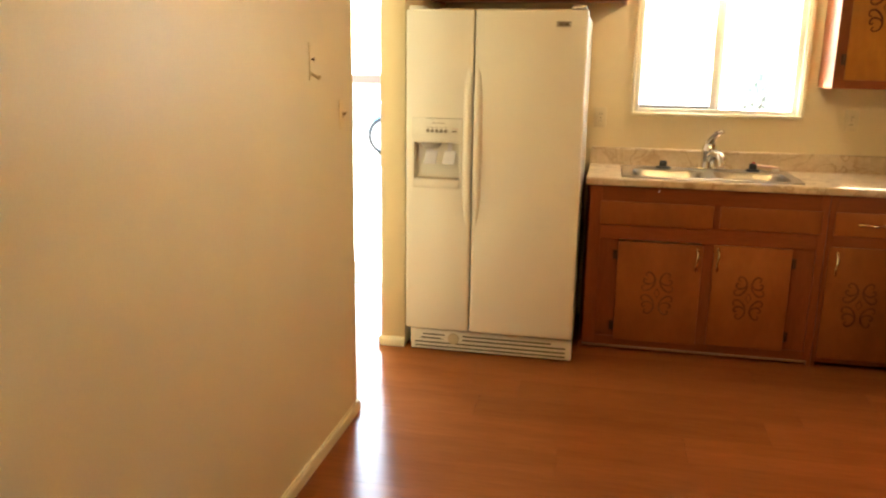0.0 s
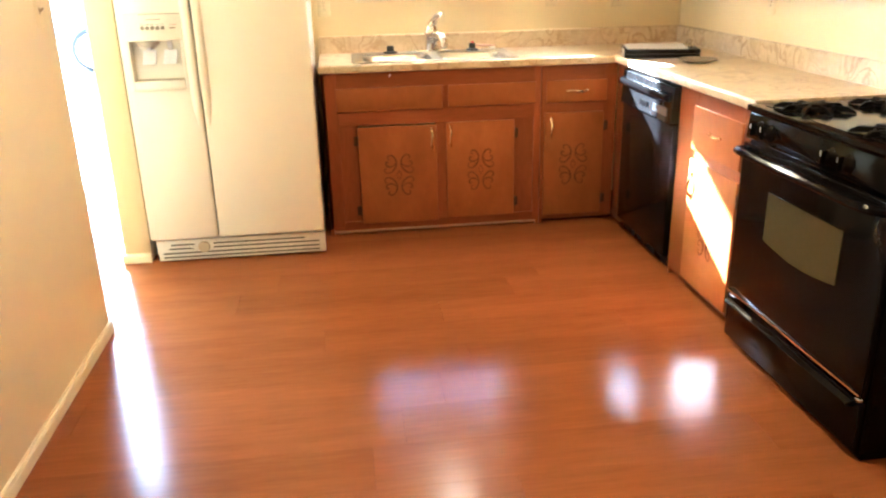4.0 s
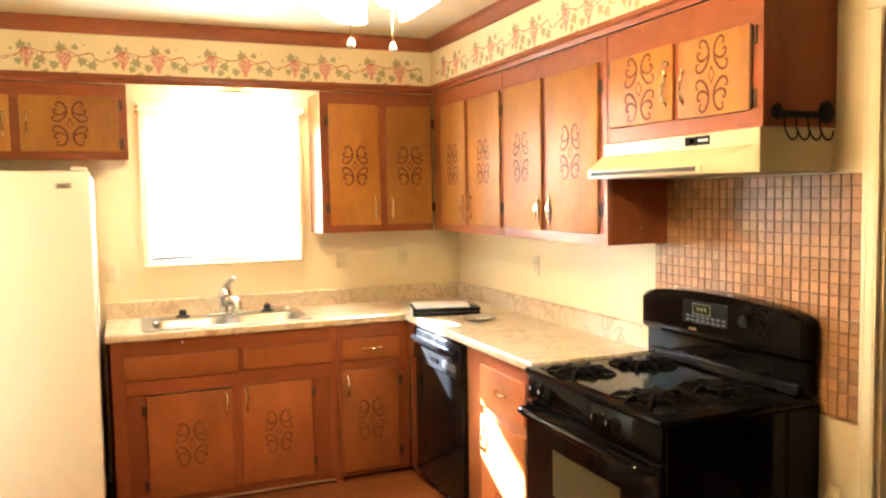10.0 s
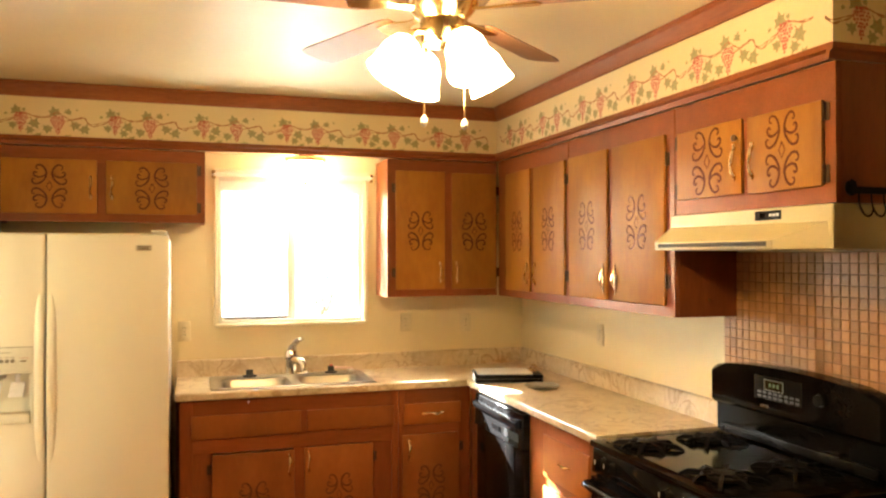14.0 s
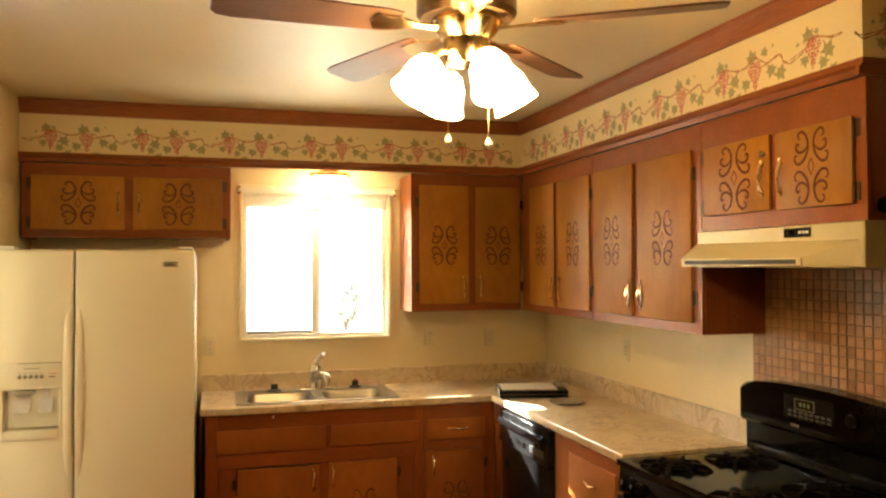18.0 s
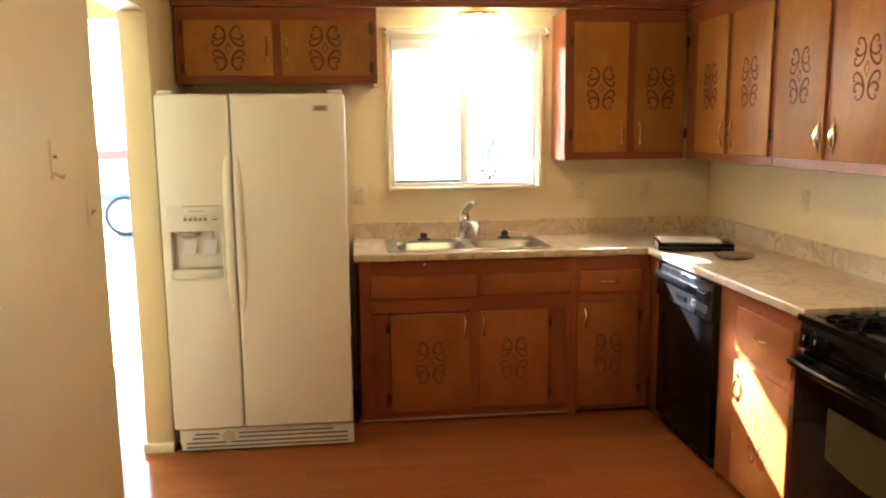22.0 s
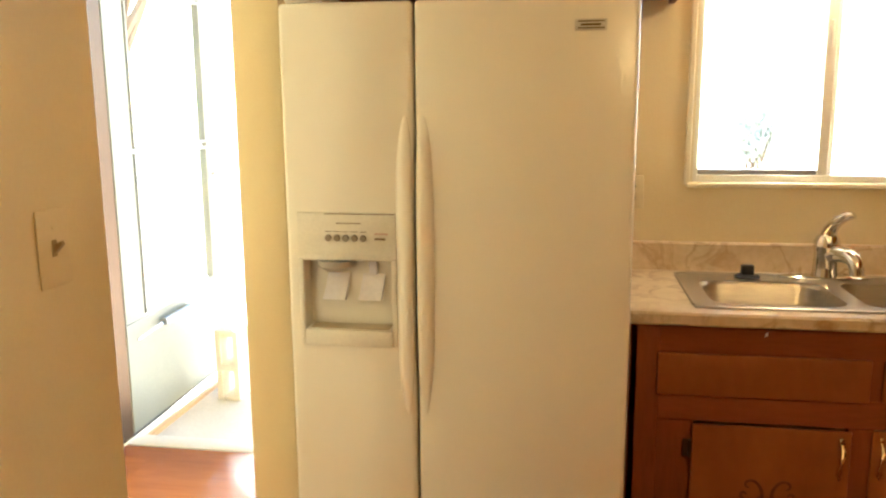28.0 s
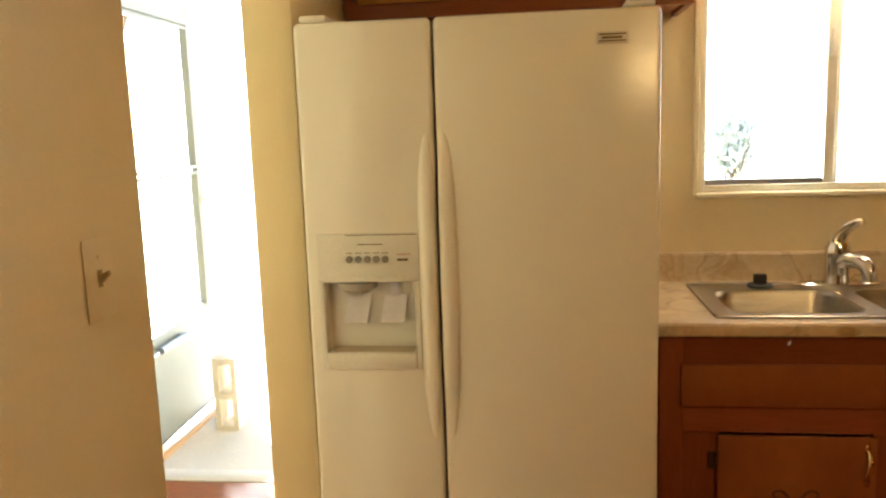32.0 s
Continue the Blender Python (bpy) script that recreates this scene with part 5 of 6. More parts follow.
for x0, x1, z0, z1 in ((0.072, 0.130, 1.598, 1.601), (0.072, 0.130, 1.584, 1.587), (0.078, 0.122, 1.590, 1.5945)):
    part("badge_bar", box(x0, x1, FY - 0.005, FY - 0.0041, z0, z1), ANTIQUE, badge)
# toe grille
grille = part("toe_grille", box(F0 + 0.022, F1 + 0.0, FY + 0.030, FY + 0.06, 0.042, 0.144, 0.004, 2), FRIDGE_TRIM, fr, "bisque toe grille")
for z, spans in ((0.058, ((F0 + 0.045, F1 - 0.03),)), (0.078, ((F0 + 0.045, F1 - 0.03),)), (0.100, ((F0 + 0.075, -0.425), (-0.335, F1 - 0.03))), (0.120, ((F0 + 0.085, -0.425), (-0.335, F1 - 0.10)))):
    for x0, x1 in spans:
        part("louvre", box(x0, x1, FY + 0.0280, FY + 0.0302, z - 0.0035, z + 0.0035), GASKET, grille, "dark louvre slot")
part("cap_wing", prism([(-0.445, FY + 0.0299, 0.103), (-0.40, FY + 0.0299, 0.116), (-0.40, FY + 0.0299, 0.094)], (0, -0.006, 0)), FRIDGE_TRIM, grille)
part("filter_cap", lathe([(0.028, 0), (0.028, 0.008), (0.024, 0.012), (0.0, 0.012)], (-0.380, FY + 0.0299, 0.105), (0, -1, 0), 24), surface("tan_cap", (0.60, 0.50, 0.32), 0.35), grille, "round water filter cap")

# ---------- window over the sink ----------
survey(WINDOW)
win = thing("window_1", (0.857, 4.85, 1.175), "white vinyl sliding window over the sink", "window", kind="structure")
A0, A1, B0, B1 = 0.43, 1.285, 1.175, 2.03
part("reveal", box(A0 + 0.0005, A0 + 0.012, 4.786, 4.965, B0 + 0.012, B1 - 0.0005), TRIM_PAINT, win)
part("reveal", box(A1 - 0.012, A1 - 0.0005, 4.786, 4.965, B0 + 0.012, B1 - 0.0005), TRIM_PAINT, win)
part("window_sill", box(A0 - 0.012, A1 + 0.012, 4.772, 4.965, B0 - 0.010, B0 + 0.0110, 0.004), TRIM_PAINT, win, "painted wooden sill")
part("casing_bead", box(A0 - 0.024, A0, 4.778, 4.7895, B0, B1 + 0.02, 0.003), TRIM_PAINT, win)
part("casing_bead", box(A1, A1 + 0.024, 4.778, 4.7895, B0, B1 + 0.02, 0.003), TRIM_PAINT, win)
part("casing_bead", box(A0 - 0.024, A1 + 0.024, 4.776, 4.7895, B1 + 0.0205, B1 + 0.045, 0.003), TRIM_PAINT, win)
g = 4.835
for x0, x1, z0, z1 in ((A0 + 0.012, A0 + 0.034, B0 + 0.012, B1 - 0.001), (A1 - 0.050, A1 - 0.012, B0 + 0.012, B1 - 0.001), (A0 + 0.034, A1 - 0.050, B0 + 0.012, B0 + 0.038), (A0 + 0.034, A1 - 0.050, B1 - 0.03, B1 - 0.001)):
    part("window_frame", box(x0, x1, g - (0.004 if x0 > 1.2 else 0.03), g + 0.05, z0, z1, 0.002), VINYL, win)
sash = part("sliding_sash", box(A0 + 0.035, 0.470, g - 0.022, g + 0.002, B0 + 0.039, B1 - 0.031, 0.002), VINYL, win)
part("sash_rail", box(0.4705, 0.829, g - 0.022, g + 0.002, B0 + 0.039, B0 + 0.060, 0.002), ALU, sash, "grey metal sash rail")
part("sash_stile", box(0.829, 0.862, g - 0.024, g + 0.003, B0 + 0.039, B1 - 0.031, 0.002), VINYL, sash)
part("sash_latch", box(0.838, 0.850, g - 0.034, g - 0.0242, 1.60, 1.68, 0.003, 2), VINYL, sash)
part("meeting_stile", box(0.838, 0.884, g + 0.010, g + 0.034, B0 + 0.039, B1 - 0.031, 0.002), VINYL, win)
for x0, x1, y in ((0.4705, 0.829, g - 0.010), (0.884, A1 - 0.051, g + 0.022)):
    p = part("pane", box(x0, x1, y - 0.002, y + 0.002, B0 + 0.060 if x0 < 0.8 else B0 + 0.039, B1 - 0.031), GLASS, win)
    p.visible_shadow = False

blind = thing("mini_blind", (0.857, 4.80, 1.95), "raised white mini blind at the window's head", "blind")
part("head_rail", box(A0 + 0.014, A1 - 0.014, 4.786, 4.802, 1.985, 2.026, 0.002), VINYL, blind)
for k in range(9):
    part("slat", box(A0 + 0.018, A1 - 0.018, 4.784, 4.803, 1.9285 + 0.0062 * k, 1.9340 + 0.0062 * k, 0.0008), VINYL, blind)
part("bottom_rail", box(A0 + 0.018, A1 - 0.018, 4.785, 4.802, 1.916, 1.927, 0.003), VINYL, blind)
for x in (0.52, 1.15):
    part("cord", tube([(x, 4.783, 1.985), (x, 4.782, 1.915)], 0.0015, 5), PAPER, blind)
part("wand", tube([(1.243, 4.780, 1.98), (1.246, 4.776, 1.22)], 0.0035, 6), GLASS, blind, "clear tilt wand")

survey(PLAIN)
rod = thing("curtain_rod", (0.914, 4.765, 2.122), "flat white sash curtain rod across the window head", "curtain rod")
part("bar", box(0.452, 1.378, 4.742, 4.748, 2.108, 2.136, 0.002), VINYL, rod)
for x in (0.440, 1.390):
    part("return", tube(smooth_line([(x, 4.7785, 2.122), (x, 4.760, 2.122), (x + (0.012 if x < 1 else -0.012), 4.745, 2.122)], 4), 0.008, 8), VINYL, rod)
    part("bracket", box(x - 0.009, x + 0.009, 4.772, 4.7775, 2.100, 2.148, 0.002), BRASS, rod, "small brass bracket")

# lamp under the soffit over the sink
survey(BACK_WALL_RUN)
lamp = thing("sink_light", (0.895, 4.60, SOF_Z), "lit square glass flush light with a brass pan over the sink", "ceiling light")
part("pan", lathe([(0.056, 0.0), (0.056, -0.024), (0.108, -0.030), (0.114, -0.040), (0.108, -0.050), (0.094, -0.052), (0.0, -0.052)], (0.895, 4.60, SOF_Z + 0.001), n=8), BRASS, lamp, "brass pan")
part("shade", lathe([(0.092, -0.053), (0.096, -0.072), (0.096, -0.108), (0.088, -0.124), (0.068, -0.134), (0.0, -0.137)], (0.895, 4.60, SOF_Z), n=8), SINK_LAMP_GLASS, lamp, "lit cut glass shade", smooth=0)
for k in range(8):
    a = radians(45 * k)
    d = Vector((math.cos(a), math.sin(a), 0))
    base = Vector((0.895, 4.60, SOF_Z))
    part("brass_rib", tube([base + d * 0.0945 + Vector((0, 0, -0.053)), base + d * 0.0985 + Vector((0, 0, -0.072)), base + d * 0.0985 + Vector((0, 0, -0.108)), base + d * 0.0905 + Vector((0, 0, -0.124))], 0.0022, 6), BRASS, lamp)
part("finial", lathe([(0.004, -0.139), (0.010, -0.146), (0.008, -0.158), (0.0, -0.165)], (0.895, 4.60, SOF_Z), n=10), BRASS, lamp)

# ---------- ceiling fan ----------
survey(FAN_PLACE)
FC = Vector((0.965, 2.22, 0))
fan = thing("ceiling_fan", (FC.x, FC.y, CEIL), "brass and walnut five-blade ceiling fan with lit glass shades", "ceiling fan")
at = (FC.x, FC.y, CEIL)
part("medallion", lathe([(0.195, 0.0), (0.198, -0.010), (0.188, -0.020), (0.176, -0.016), (0.170, -0.026), (0.156, -0.024), (0.150, -0.012), (0.0, -0.010)], at, n=48), surface("aged_cream_plaster", (0.56, 0.45, 0.27), 0.5, scale=20, bump=0.2), fan, "ribbed plaster medallion")
part("neck", lathe([(0.085, -0.011), (0.085, -0.075), (0.075, -0.091), (0.0, -0.091)], at, n=32), ANTIQUE, fan)
part("motor_housing", lathe([(0.06, -0.090), (0.138, -0.098), (0.144, -0.112), (0.144, -0.168), (0.132, -0.182), (0.0, -0.182)], at, n=40), ANTIQUE, fan, "antique brass motor housing")
part("switch_housing", lathe([(0.100, -0.183), (0.104, -0.196), (0.085, -0.222), (0.066, -0.240), (0.062, -0.290), (0.05, -0.305), (0.0, -0.305)], at, n=32), BRASS, fan, "brass switch housing")
for k in range(5):
    a = radians(40 + 72 * k)
    m = Matrix.Translation((FC.x, FC.y, CEIL - 0.205)) @ Matrix.Rotation(a, 4, "Z") @ Matrix.Rotation(radians(11), 4, "X")
    outline = [(0.20, -0.050), (0.24, -0.058), (0.65, -0.070), (0.690, -0.062), (0.705, -0.042), (0.705, 0.042), (0.690, 0.062), (0.65, 0.070), (0.24, 0.058), (0.20, 0.050)]
    blade = part("blade", place(prism([(x, y, -0.003) for x, y in outline], (0, 0, 0.006), bevel=0.0015), m), BLADE, fan)
    iron = prism([(0.06, -0.016, -0.010), (0.15, -0.010, -0.010), (0.20, -0.034, -0.010), (0.27, -0.040, -0.010), (0.285, 0.0, -0.010), (0.27, 0.040, -0.010), (0.20, 0.034, -0.010), (0.15, 0.010, -0.010), (0.06, 0.016, -0.010)], (0, 0, 0.006), bevel=0.0015)
    part("blade_iron", place(iron, m), BRASS, blade, "brass blade bracket")
for k in range(4):
    a = radians(10 + 90 * k)
    d = Vector((math.cos(a), math.sin(a), 0))
    c = Vector(at) + d * 0.055 + Vector((0, 0, -0.285))
    arm = part("light_arm", tube(smooth_line([Vector(at) + d * 0.03 + Vector((0, 0, -0.28)), c + d * 0.03 + Vector((0, 0, 0.006)), c + d * 0.05 + Vector((0, 0, -0.020))], 4), 0.010, 8), BRASS, fan)
    axis = (d * 0.62 - Vector((0, 0, 1))).normalized()
    part("shade", lathe([(0.022, 0.0), (0.040, 0.012), (0.056, 0.045), (0.060, 0.085), (0.070, 0.118), (0.066, 0.117), (0.0, 0.080)], c + d * 0.05 + Vector((0, 0, -0.018)), axis, 20), LAMP_GLASS, arm, "lit frosted glass tulip shade")
for x, y in ((-0.065, -0.03), (0.062, -0.01)):
    p = Vector(at) + Vector((x, y, 0))
    ch = part("pull_chain", tube([p + Vector((0, 0, -0.29)), p + Vector((0, 0, -0.505))], 0.0022, 6), BRASS, fan, "brass pull chain")
    part("chain_knob", lathe([(0.003, 0.0), (0.010, -0.010), (0.011, -0.020), (0.004, -0.030), (0.0, -0.032)], p + Vector((0, 0, -0.503)), n=10), surface("pale_acrylic_knob", (0.78, 0.74, 0.66), 0.25) if x < 0 else bpy.data.materials["pale_acrylic_knob"], ch)

# ---------- plates on the walls ----------
TOGGLE = surface("tan_toggle_plastic", (0.36, 0.25, 0.12), 0.4, scale=20, bump=0.02)


def outlet(at, out, label, toggles=0):
    at, out = Vector(at), Vector(out)
    u = Z.cross(out)
    ob = thing("light_switch" if toggles else "wall_outlet", at, label, "switch" if toggles else "outlet", "" if toggles else "wall outlets")
    m = Matrix((u, Z, out)).transposed().to_4x4()
    m.translation = at
    part("cover_plate", place(box(-0.035, 0.035, -0.057, 0.057, 0.0005, 0.0025 if toggles else 0.006, 0.001 if toggles else 0.002, 2), m), PAINT if toggles else IVORY_PLATE, ob)
    if toggles:
        part("toggle_slot", place(box(-0.005, 0.005, -0.012, 0.012, 0.0020, 0.0034), m), TOGGLE, ob)
        part("toggle", place(hull([(-0.004, -0.006, 0.006), (0.004, -0.006, 0.006), (-0.004, 0.006, 0.006), (0.004, 0.006, 0.006), (-0.003, 0.006, 0.018), (0.003, 0.006, 0.018), (-0.003, 0.011, 0.016), (0.003, 0.011, 0.016)]), m), TOGGLE, ob)
    else:
        for s in (-1, 1):
            sock = part("socket", place(lathe([(0.016, 0.0), (0.016, 0.002), (0.0, 0.002)], (0, s * 0.020, 0.006), n=16), m), IVORY_PLATE, ob)
            for q in (-0.006, 0.006):
                part("slot", place(box(q - 0.001, q + 0.001, s * 0.020 - 0.005, s * 0.020 + 0.005, 0.0082, 0.0086), m), GASKET, sock)
    part("screw", place(lathe([(0.003, 0), (0.003, 0.001), (0, 0.0015)], (0, 0, 0.006) if not toggles else (0, 0.030, 0.0025), n=8), m), PAINT if toggles else ANTIQUE, ob)
    return ob


survey(PLAIN)
outlet((1.617, WY1, 1.218), -Y, "ivory duplex outlet on the wall above the worktop")
outlet((2.020, WY1, 1.205), -Y, "ivory duplex outlet near the corner")
outlet((0.276, WY1, 1.200), -Y, "ivory duplex outlet beside the refrigerator")
outlet((2.425, 3.734, 1.210), -X, "ivory duplex outlet above the side worktop")
outlet((2.425, 1.790, 0.590), -X, "ivory duplex outlet low beside the range")
outlet((-0.68, 3.028, 1.297), X, "ivory toggle switch by the opening", 1)
bracket = thing("phone_bracket", (-0.68, 2.705, 1.50), "ivory wall telephone bracket with a hook", "phone bracket")
part("plate", box(-0.6795, -0.6765, 2.692, 2.720, 1.434, 1.560, 0.001, 2), PAINT, bracket)
part("stud", lathe([(0.004, 0), (0.004, 0.006), (0.007, 0.008), (0.0, 0.010)], (-0.6765, 2.714, 1.504), (1, 0, 0), 10), ANTIQUE, bracket)
part("hook", tube(smooth_line([(-0.6765, 2.707, 1.456), (-0.660, 2.707, 1.446), (-0.650, 2.707, 1.440), (-0.644, 2.707, 1.450)], 4), 0.005, 8), PAINT, bracket)

# ---------- utility room's back door and the yard ----------
survey(OUTSIDE)
back_door = thing("door_1", (-1.37, 4.88, 0), "open back doorway with painted frame and concrete threshold", "doorway", kind="structure")
part("jamb", box(-1.799, -1.775, 4.775, 4.985, 0, 2.005, 0.003), TRIM_PAINT, back_door)
part("jamb", box(-0.955, -0.931, 4.775, 4.985, 0, 2.005, 0.003), TRIM_PAINT, back_door)
part("head_jamb", box(-1.799, -0.931, 4.775, 4.985, 2.006, 2.029, 0.003), TRIM_PAINT, back_door)
part("threshold", box(-1.86, -0.87, 4.972, 5.14, -0.06, 0.004, 0.006, 2), CONCRETE, back_door, "worn concrete threshold")
part("hinge_strip", box(-1.7748, -1.7690, 4.90, 5.035, 0.02, 1.98), HINGE, back_door, "dark bronze hinge strip")

storm = thing("storm_door", (-1.78, 5.03, 0), "grey aluminium storm door standing open, held by a block", "storm door")
m = Matrix.Translation((-1.783, 5.045, 0.0)) @ Matrix.Rotation(radians(1.5), 4, "Z")
def leaf(y0, y1, z0, z1, x0=-0.016, x1=0.016, b=0.003):
    return place(box(x0, x1, y0, y1, z0, z1, b), m)


part("kick_panel", leaf(0.0, 0.99, 0.030, 0.525), STORM_PAINT, storm, "grey painted kick panel")
part("stile", leaf(0.0, 0.195, 0.526, 1.995), STORM_PAINT, storm)
part("stile", leaf(0.915, 0.99, 0.526, 1.995), STORM_PAINT, storm)
part("top_rail", leaf(0.196, 0.914, 1.870, 1.995), STORM_PAINT, storm)
for z0, z1 in ((0.540, 1.195), (1.210, 1.862)):
    for a, b, c, d in ((0.200, 0.216, z0, z1), (0.896, 0.912, z0, z1), (0.217, 0.895, z0, z0 + 0.014), (0.217, 0.895, z1 - 0.014, z1)):
        part("glazing_bar", leaf(a, b, c, d, -0.020, 0.020, 0.002), STORM_PAINT, storm)
    p = part("pane", leaf(0.217, 0.895, z0 + 0.0145, z1 - 0.0145, -0.002, 0.002, 0), GLASS, storm)
    p.visible_shadow = False
part("clip", leaf(0.215, 0.255, 0.527, 0.538, 0.0165, 0.026, 0.002), CHROME, storm)
part("clip", leaf(0.855, 0.895, 0.527, 0.538, 0.0165, 0.026, 0.002), CHROME, storm)
knob = part("knob", place(lathe([(0.012, 0), (0.010, 0.018), (0.021, 0.026), (0.022, 0.038), (0.0, 0.044)], (0.0165, 0.955, 1.055), (1, 0, 0), 16), m), CHROME, storm, "chrome push knob")
part("lock_plate", leaf(0.940, 0.972, 1.02, 1.09, 0.0165, 0.0195, 0.001), ALU, storm)
closer = part("door_closer", place(tube([(0.045, 0.30, 0.470), (0.045, 0.56, 0.470)], 0.017, 12), m), ALU, storm, "grey pneumatic closer")
part("rod", place(tube([(0.045, 0.06, 0.455), (0.045, 0.30, 0.470)], 0.0045, 8), m), CHROME, closer)
part("bracket", leaf(0.54, 0.58, 0.455, 0.485, 0.0165, 0.045, 0.002), CHROME, closer)
part("sweep", leaf(0.0, 0.99, 0.012, 0.0295, -0.008, 0.008, 0.001), BLACK_RUBBER, storm)

threshold_board = thing("wood_strip", (-1.74, 5.6, -0.05), "bare wooden strip on the slab along the storm door", "wood strip")
part("board", box(-1.765, -1.735, 5.145, 5.93, -0.0498, -0.012, 0.003), surface("bare_pine", (0.55, 0.34, 0.15), 0.6, scale=4, fine=30, stretch=(5, 0.6, 5), bump=0.1), threshold_board)

cmu = thing("concrete_block", (-1.595, 5.74, -0.05), "pale concrete block stood on end by the storm door", "concrete block")
bm = bmesh.new()
bx0, bx1, by0, by1 = -1.652, -1.538, 5.64, 5.83
zs = [-0.0498, -0.018, 0.130, 0.162, 0.310, 0.342]
for i in range(5):
    if i % 2 == 0:
        box(bx0, bx1, by0, by1, zs[i], zs[i + 1], bm=bm)
    else:
        box(bx0, bx0 + 0.026, by0, by1, zs[i], zs[i + 1], bm=bm)
        box(bx1 - 0.026, bx1, by0, by1, zs[i], zs[i + 1], bm=bm)
bmesh.ops.remove_doubles(bm, verts=bm.verts[:], dist=1e-5)
part("block", bm, BLOCK, cmu)

solid("pavement", box(-4.5, 5.5, 4.975, 7.2, -0.14, -0.05, 0.004), CONCRETE, "weathered concrete patio slab", "patio")
bm = bmesh.new()
bmesh.ops.create_grid(bm, x_segments=8, y_segments=8, size=600, matrix=Matrix.Translation((0, 0, -0.13)))
solid("ground", bm, EARTH, "dry sandy yard reaching to the horizon", "ground", smooth=0)

# unseen patio cover over the slab, added to trim the sun at the window
survey(PLAIN)
cover = thing("patio_cover", (0.6, 6.6, -0.05), "unseen dark patio cover on white posts, added to trim sun and sky", "patio cover")
part("roof_panel", box(-4.5, 5.5, 4.975, 6.88, 2.72, 2.76, 0.004), PATIO_WOOD, cover)
part("gutter_beam", box(-4.5, 5.5, 6.80, 6.88, 2.65, 2.719, 0.004), PATIO_WOOD, cover)
# the post at -0.22 is set to widen the window mullion's shadow
for x in (-0.22, 4.9, -4.2):
    part("post", box(x - 0.05, x + 0.05, 6.80, 6.88, -0.0298, 2.6495, 0.004), VINYL, cover)

# tree added out of view to keep sun off the back door, and a small shrub
def leafy(name, base, height, lean, count, label, category, seed, middle, reach, floor_z, size, tint, shade):
    """A trunk with limbs, and a crown of loose leaves about the middle, none below floor_z."""
    rnd = random.Random(seed)
    ob = thing(name, base, label, category)
    b, mid = Vector(base), Vector(middle)
    bm = bmesh.new()
    r = 0.032 * height
    crook = smooth_line([b, b + Vector((0.05, 0.02, height * 0.2)), b + Vector((lean * 0.3, 0.06, height * 0.42)), b + Vector((lean, 0.0, height * 0.75))], 4)
    tube(crook, [r * (1 - 0.06 * k) for k in range(len(crook))], 9, bm)
    tips = []
    for k in range(16):
        s = crook[5 + k % 7]
        e = mid + Vector([rnd.uniform(-0.85, 0.85) * q for q in reach])
        e.z = max(e.z, floor_z + 0.1)
        half = (s + e) / 2 + Vector((rnd.uniform(-0.1, 0.1), rnd.uniform(-0.1, 0.1), 0.06 * height))
        line = smooth_line([s, half, e], 4)
        tube(line, [r * 0.4 * (1 - 0.1 * q) for q in range(len(line))], 6, bm)
    part("trunk", bm, surface(name + "_bark", (0.20, 0.14, 0.09), 0.9, scale=10, fine=60, stretch=(4, 4, 1), bump=0.6), ob)
    bm = bmesh.new()
    for _ in range(count):
        while True:
            v = Vector((rnd.uniform(-1, 1), rnd.uniform(-1, 1), rnd.uniform(-1, 1)))
            if v.length < 1.0 + 0.15 * math.sin(7 * v.x + 5 * v.y):
                break
        c = mid + Vector([p * q for p, q in zip(v, reach)])
        if c.z < floor_z:
            continue
        q = Euler((rnd.uniform(0, 6.3), rnd.uniform(0, 6.3), rnd.uniform(0, 6.3))).to_matrix()
        w = size * rnd.uniform(0.6, 1.2)
        pts = [(-w, 0, 0), (-0.3 * w, -0.34 * w, 0.1 * w), (0.5 * w, -0.3 * w, 0.05 * w), (w, 0, -0.1 * w), (0.5 * w, 0.3 * w, 0.05 * w), (-0.3 * w, 0.34 * w, 0.1 * w)]
        bm.faces.new([bm.verts.new(c + q @ Vector(p)) for p in pts])
    part("crown", bm, surface(name + "_leaves", tint, 0.6, dark=shade, scale=3, bump=0), ob, smooth=0)
    return ob


leafy("tree", (-4.75, 9.3, -0.13), 4.4, 0.5, 9000, "unseen yard tree added to shade the back door", "tree", 4, (-3.75, 9.1, 3.75), (1.45, 1.3, 1.3), 2.85, 0.13, (0.20, 0.17, 0.04), (0.09, 0.10, 0.03))
leafy("shrub", (2.26, 12.1, -0.13), 1.2, 0.02, 900, "pale grey-green yard shrub behind the house", "shrub", 8, (2.26, 12.1, 1.18), (0.27, 0.24, 0.40), 0.70, 0.07, (0.52, 0.54, 0.48), (0.40, 0.42, 0.36))

# low yard wall with a brown cap, far behind
yard_wall = thing("garden_wall", (-4, 19, -0.13), "pale block yard wall with a brown cap", "garden wall")
part("wall", box(-6.2, -2.0, 19.0, 19.2, -0.129, 0.95, 0.01), BLOCK, yard_wall)
part("cap", box(-6.2, -2.0, 18.97, 19.23, 0.951, 1.16, 0.01), surface("brown_cap", (0.22, 0.11, 0.07), 0.8, scale=6), yard_wall, "brown wall cap")

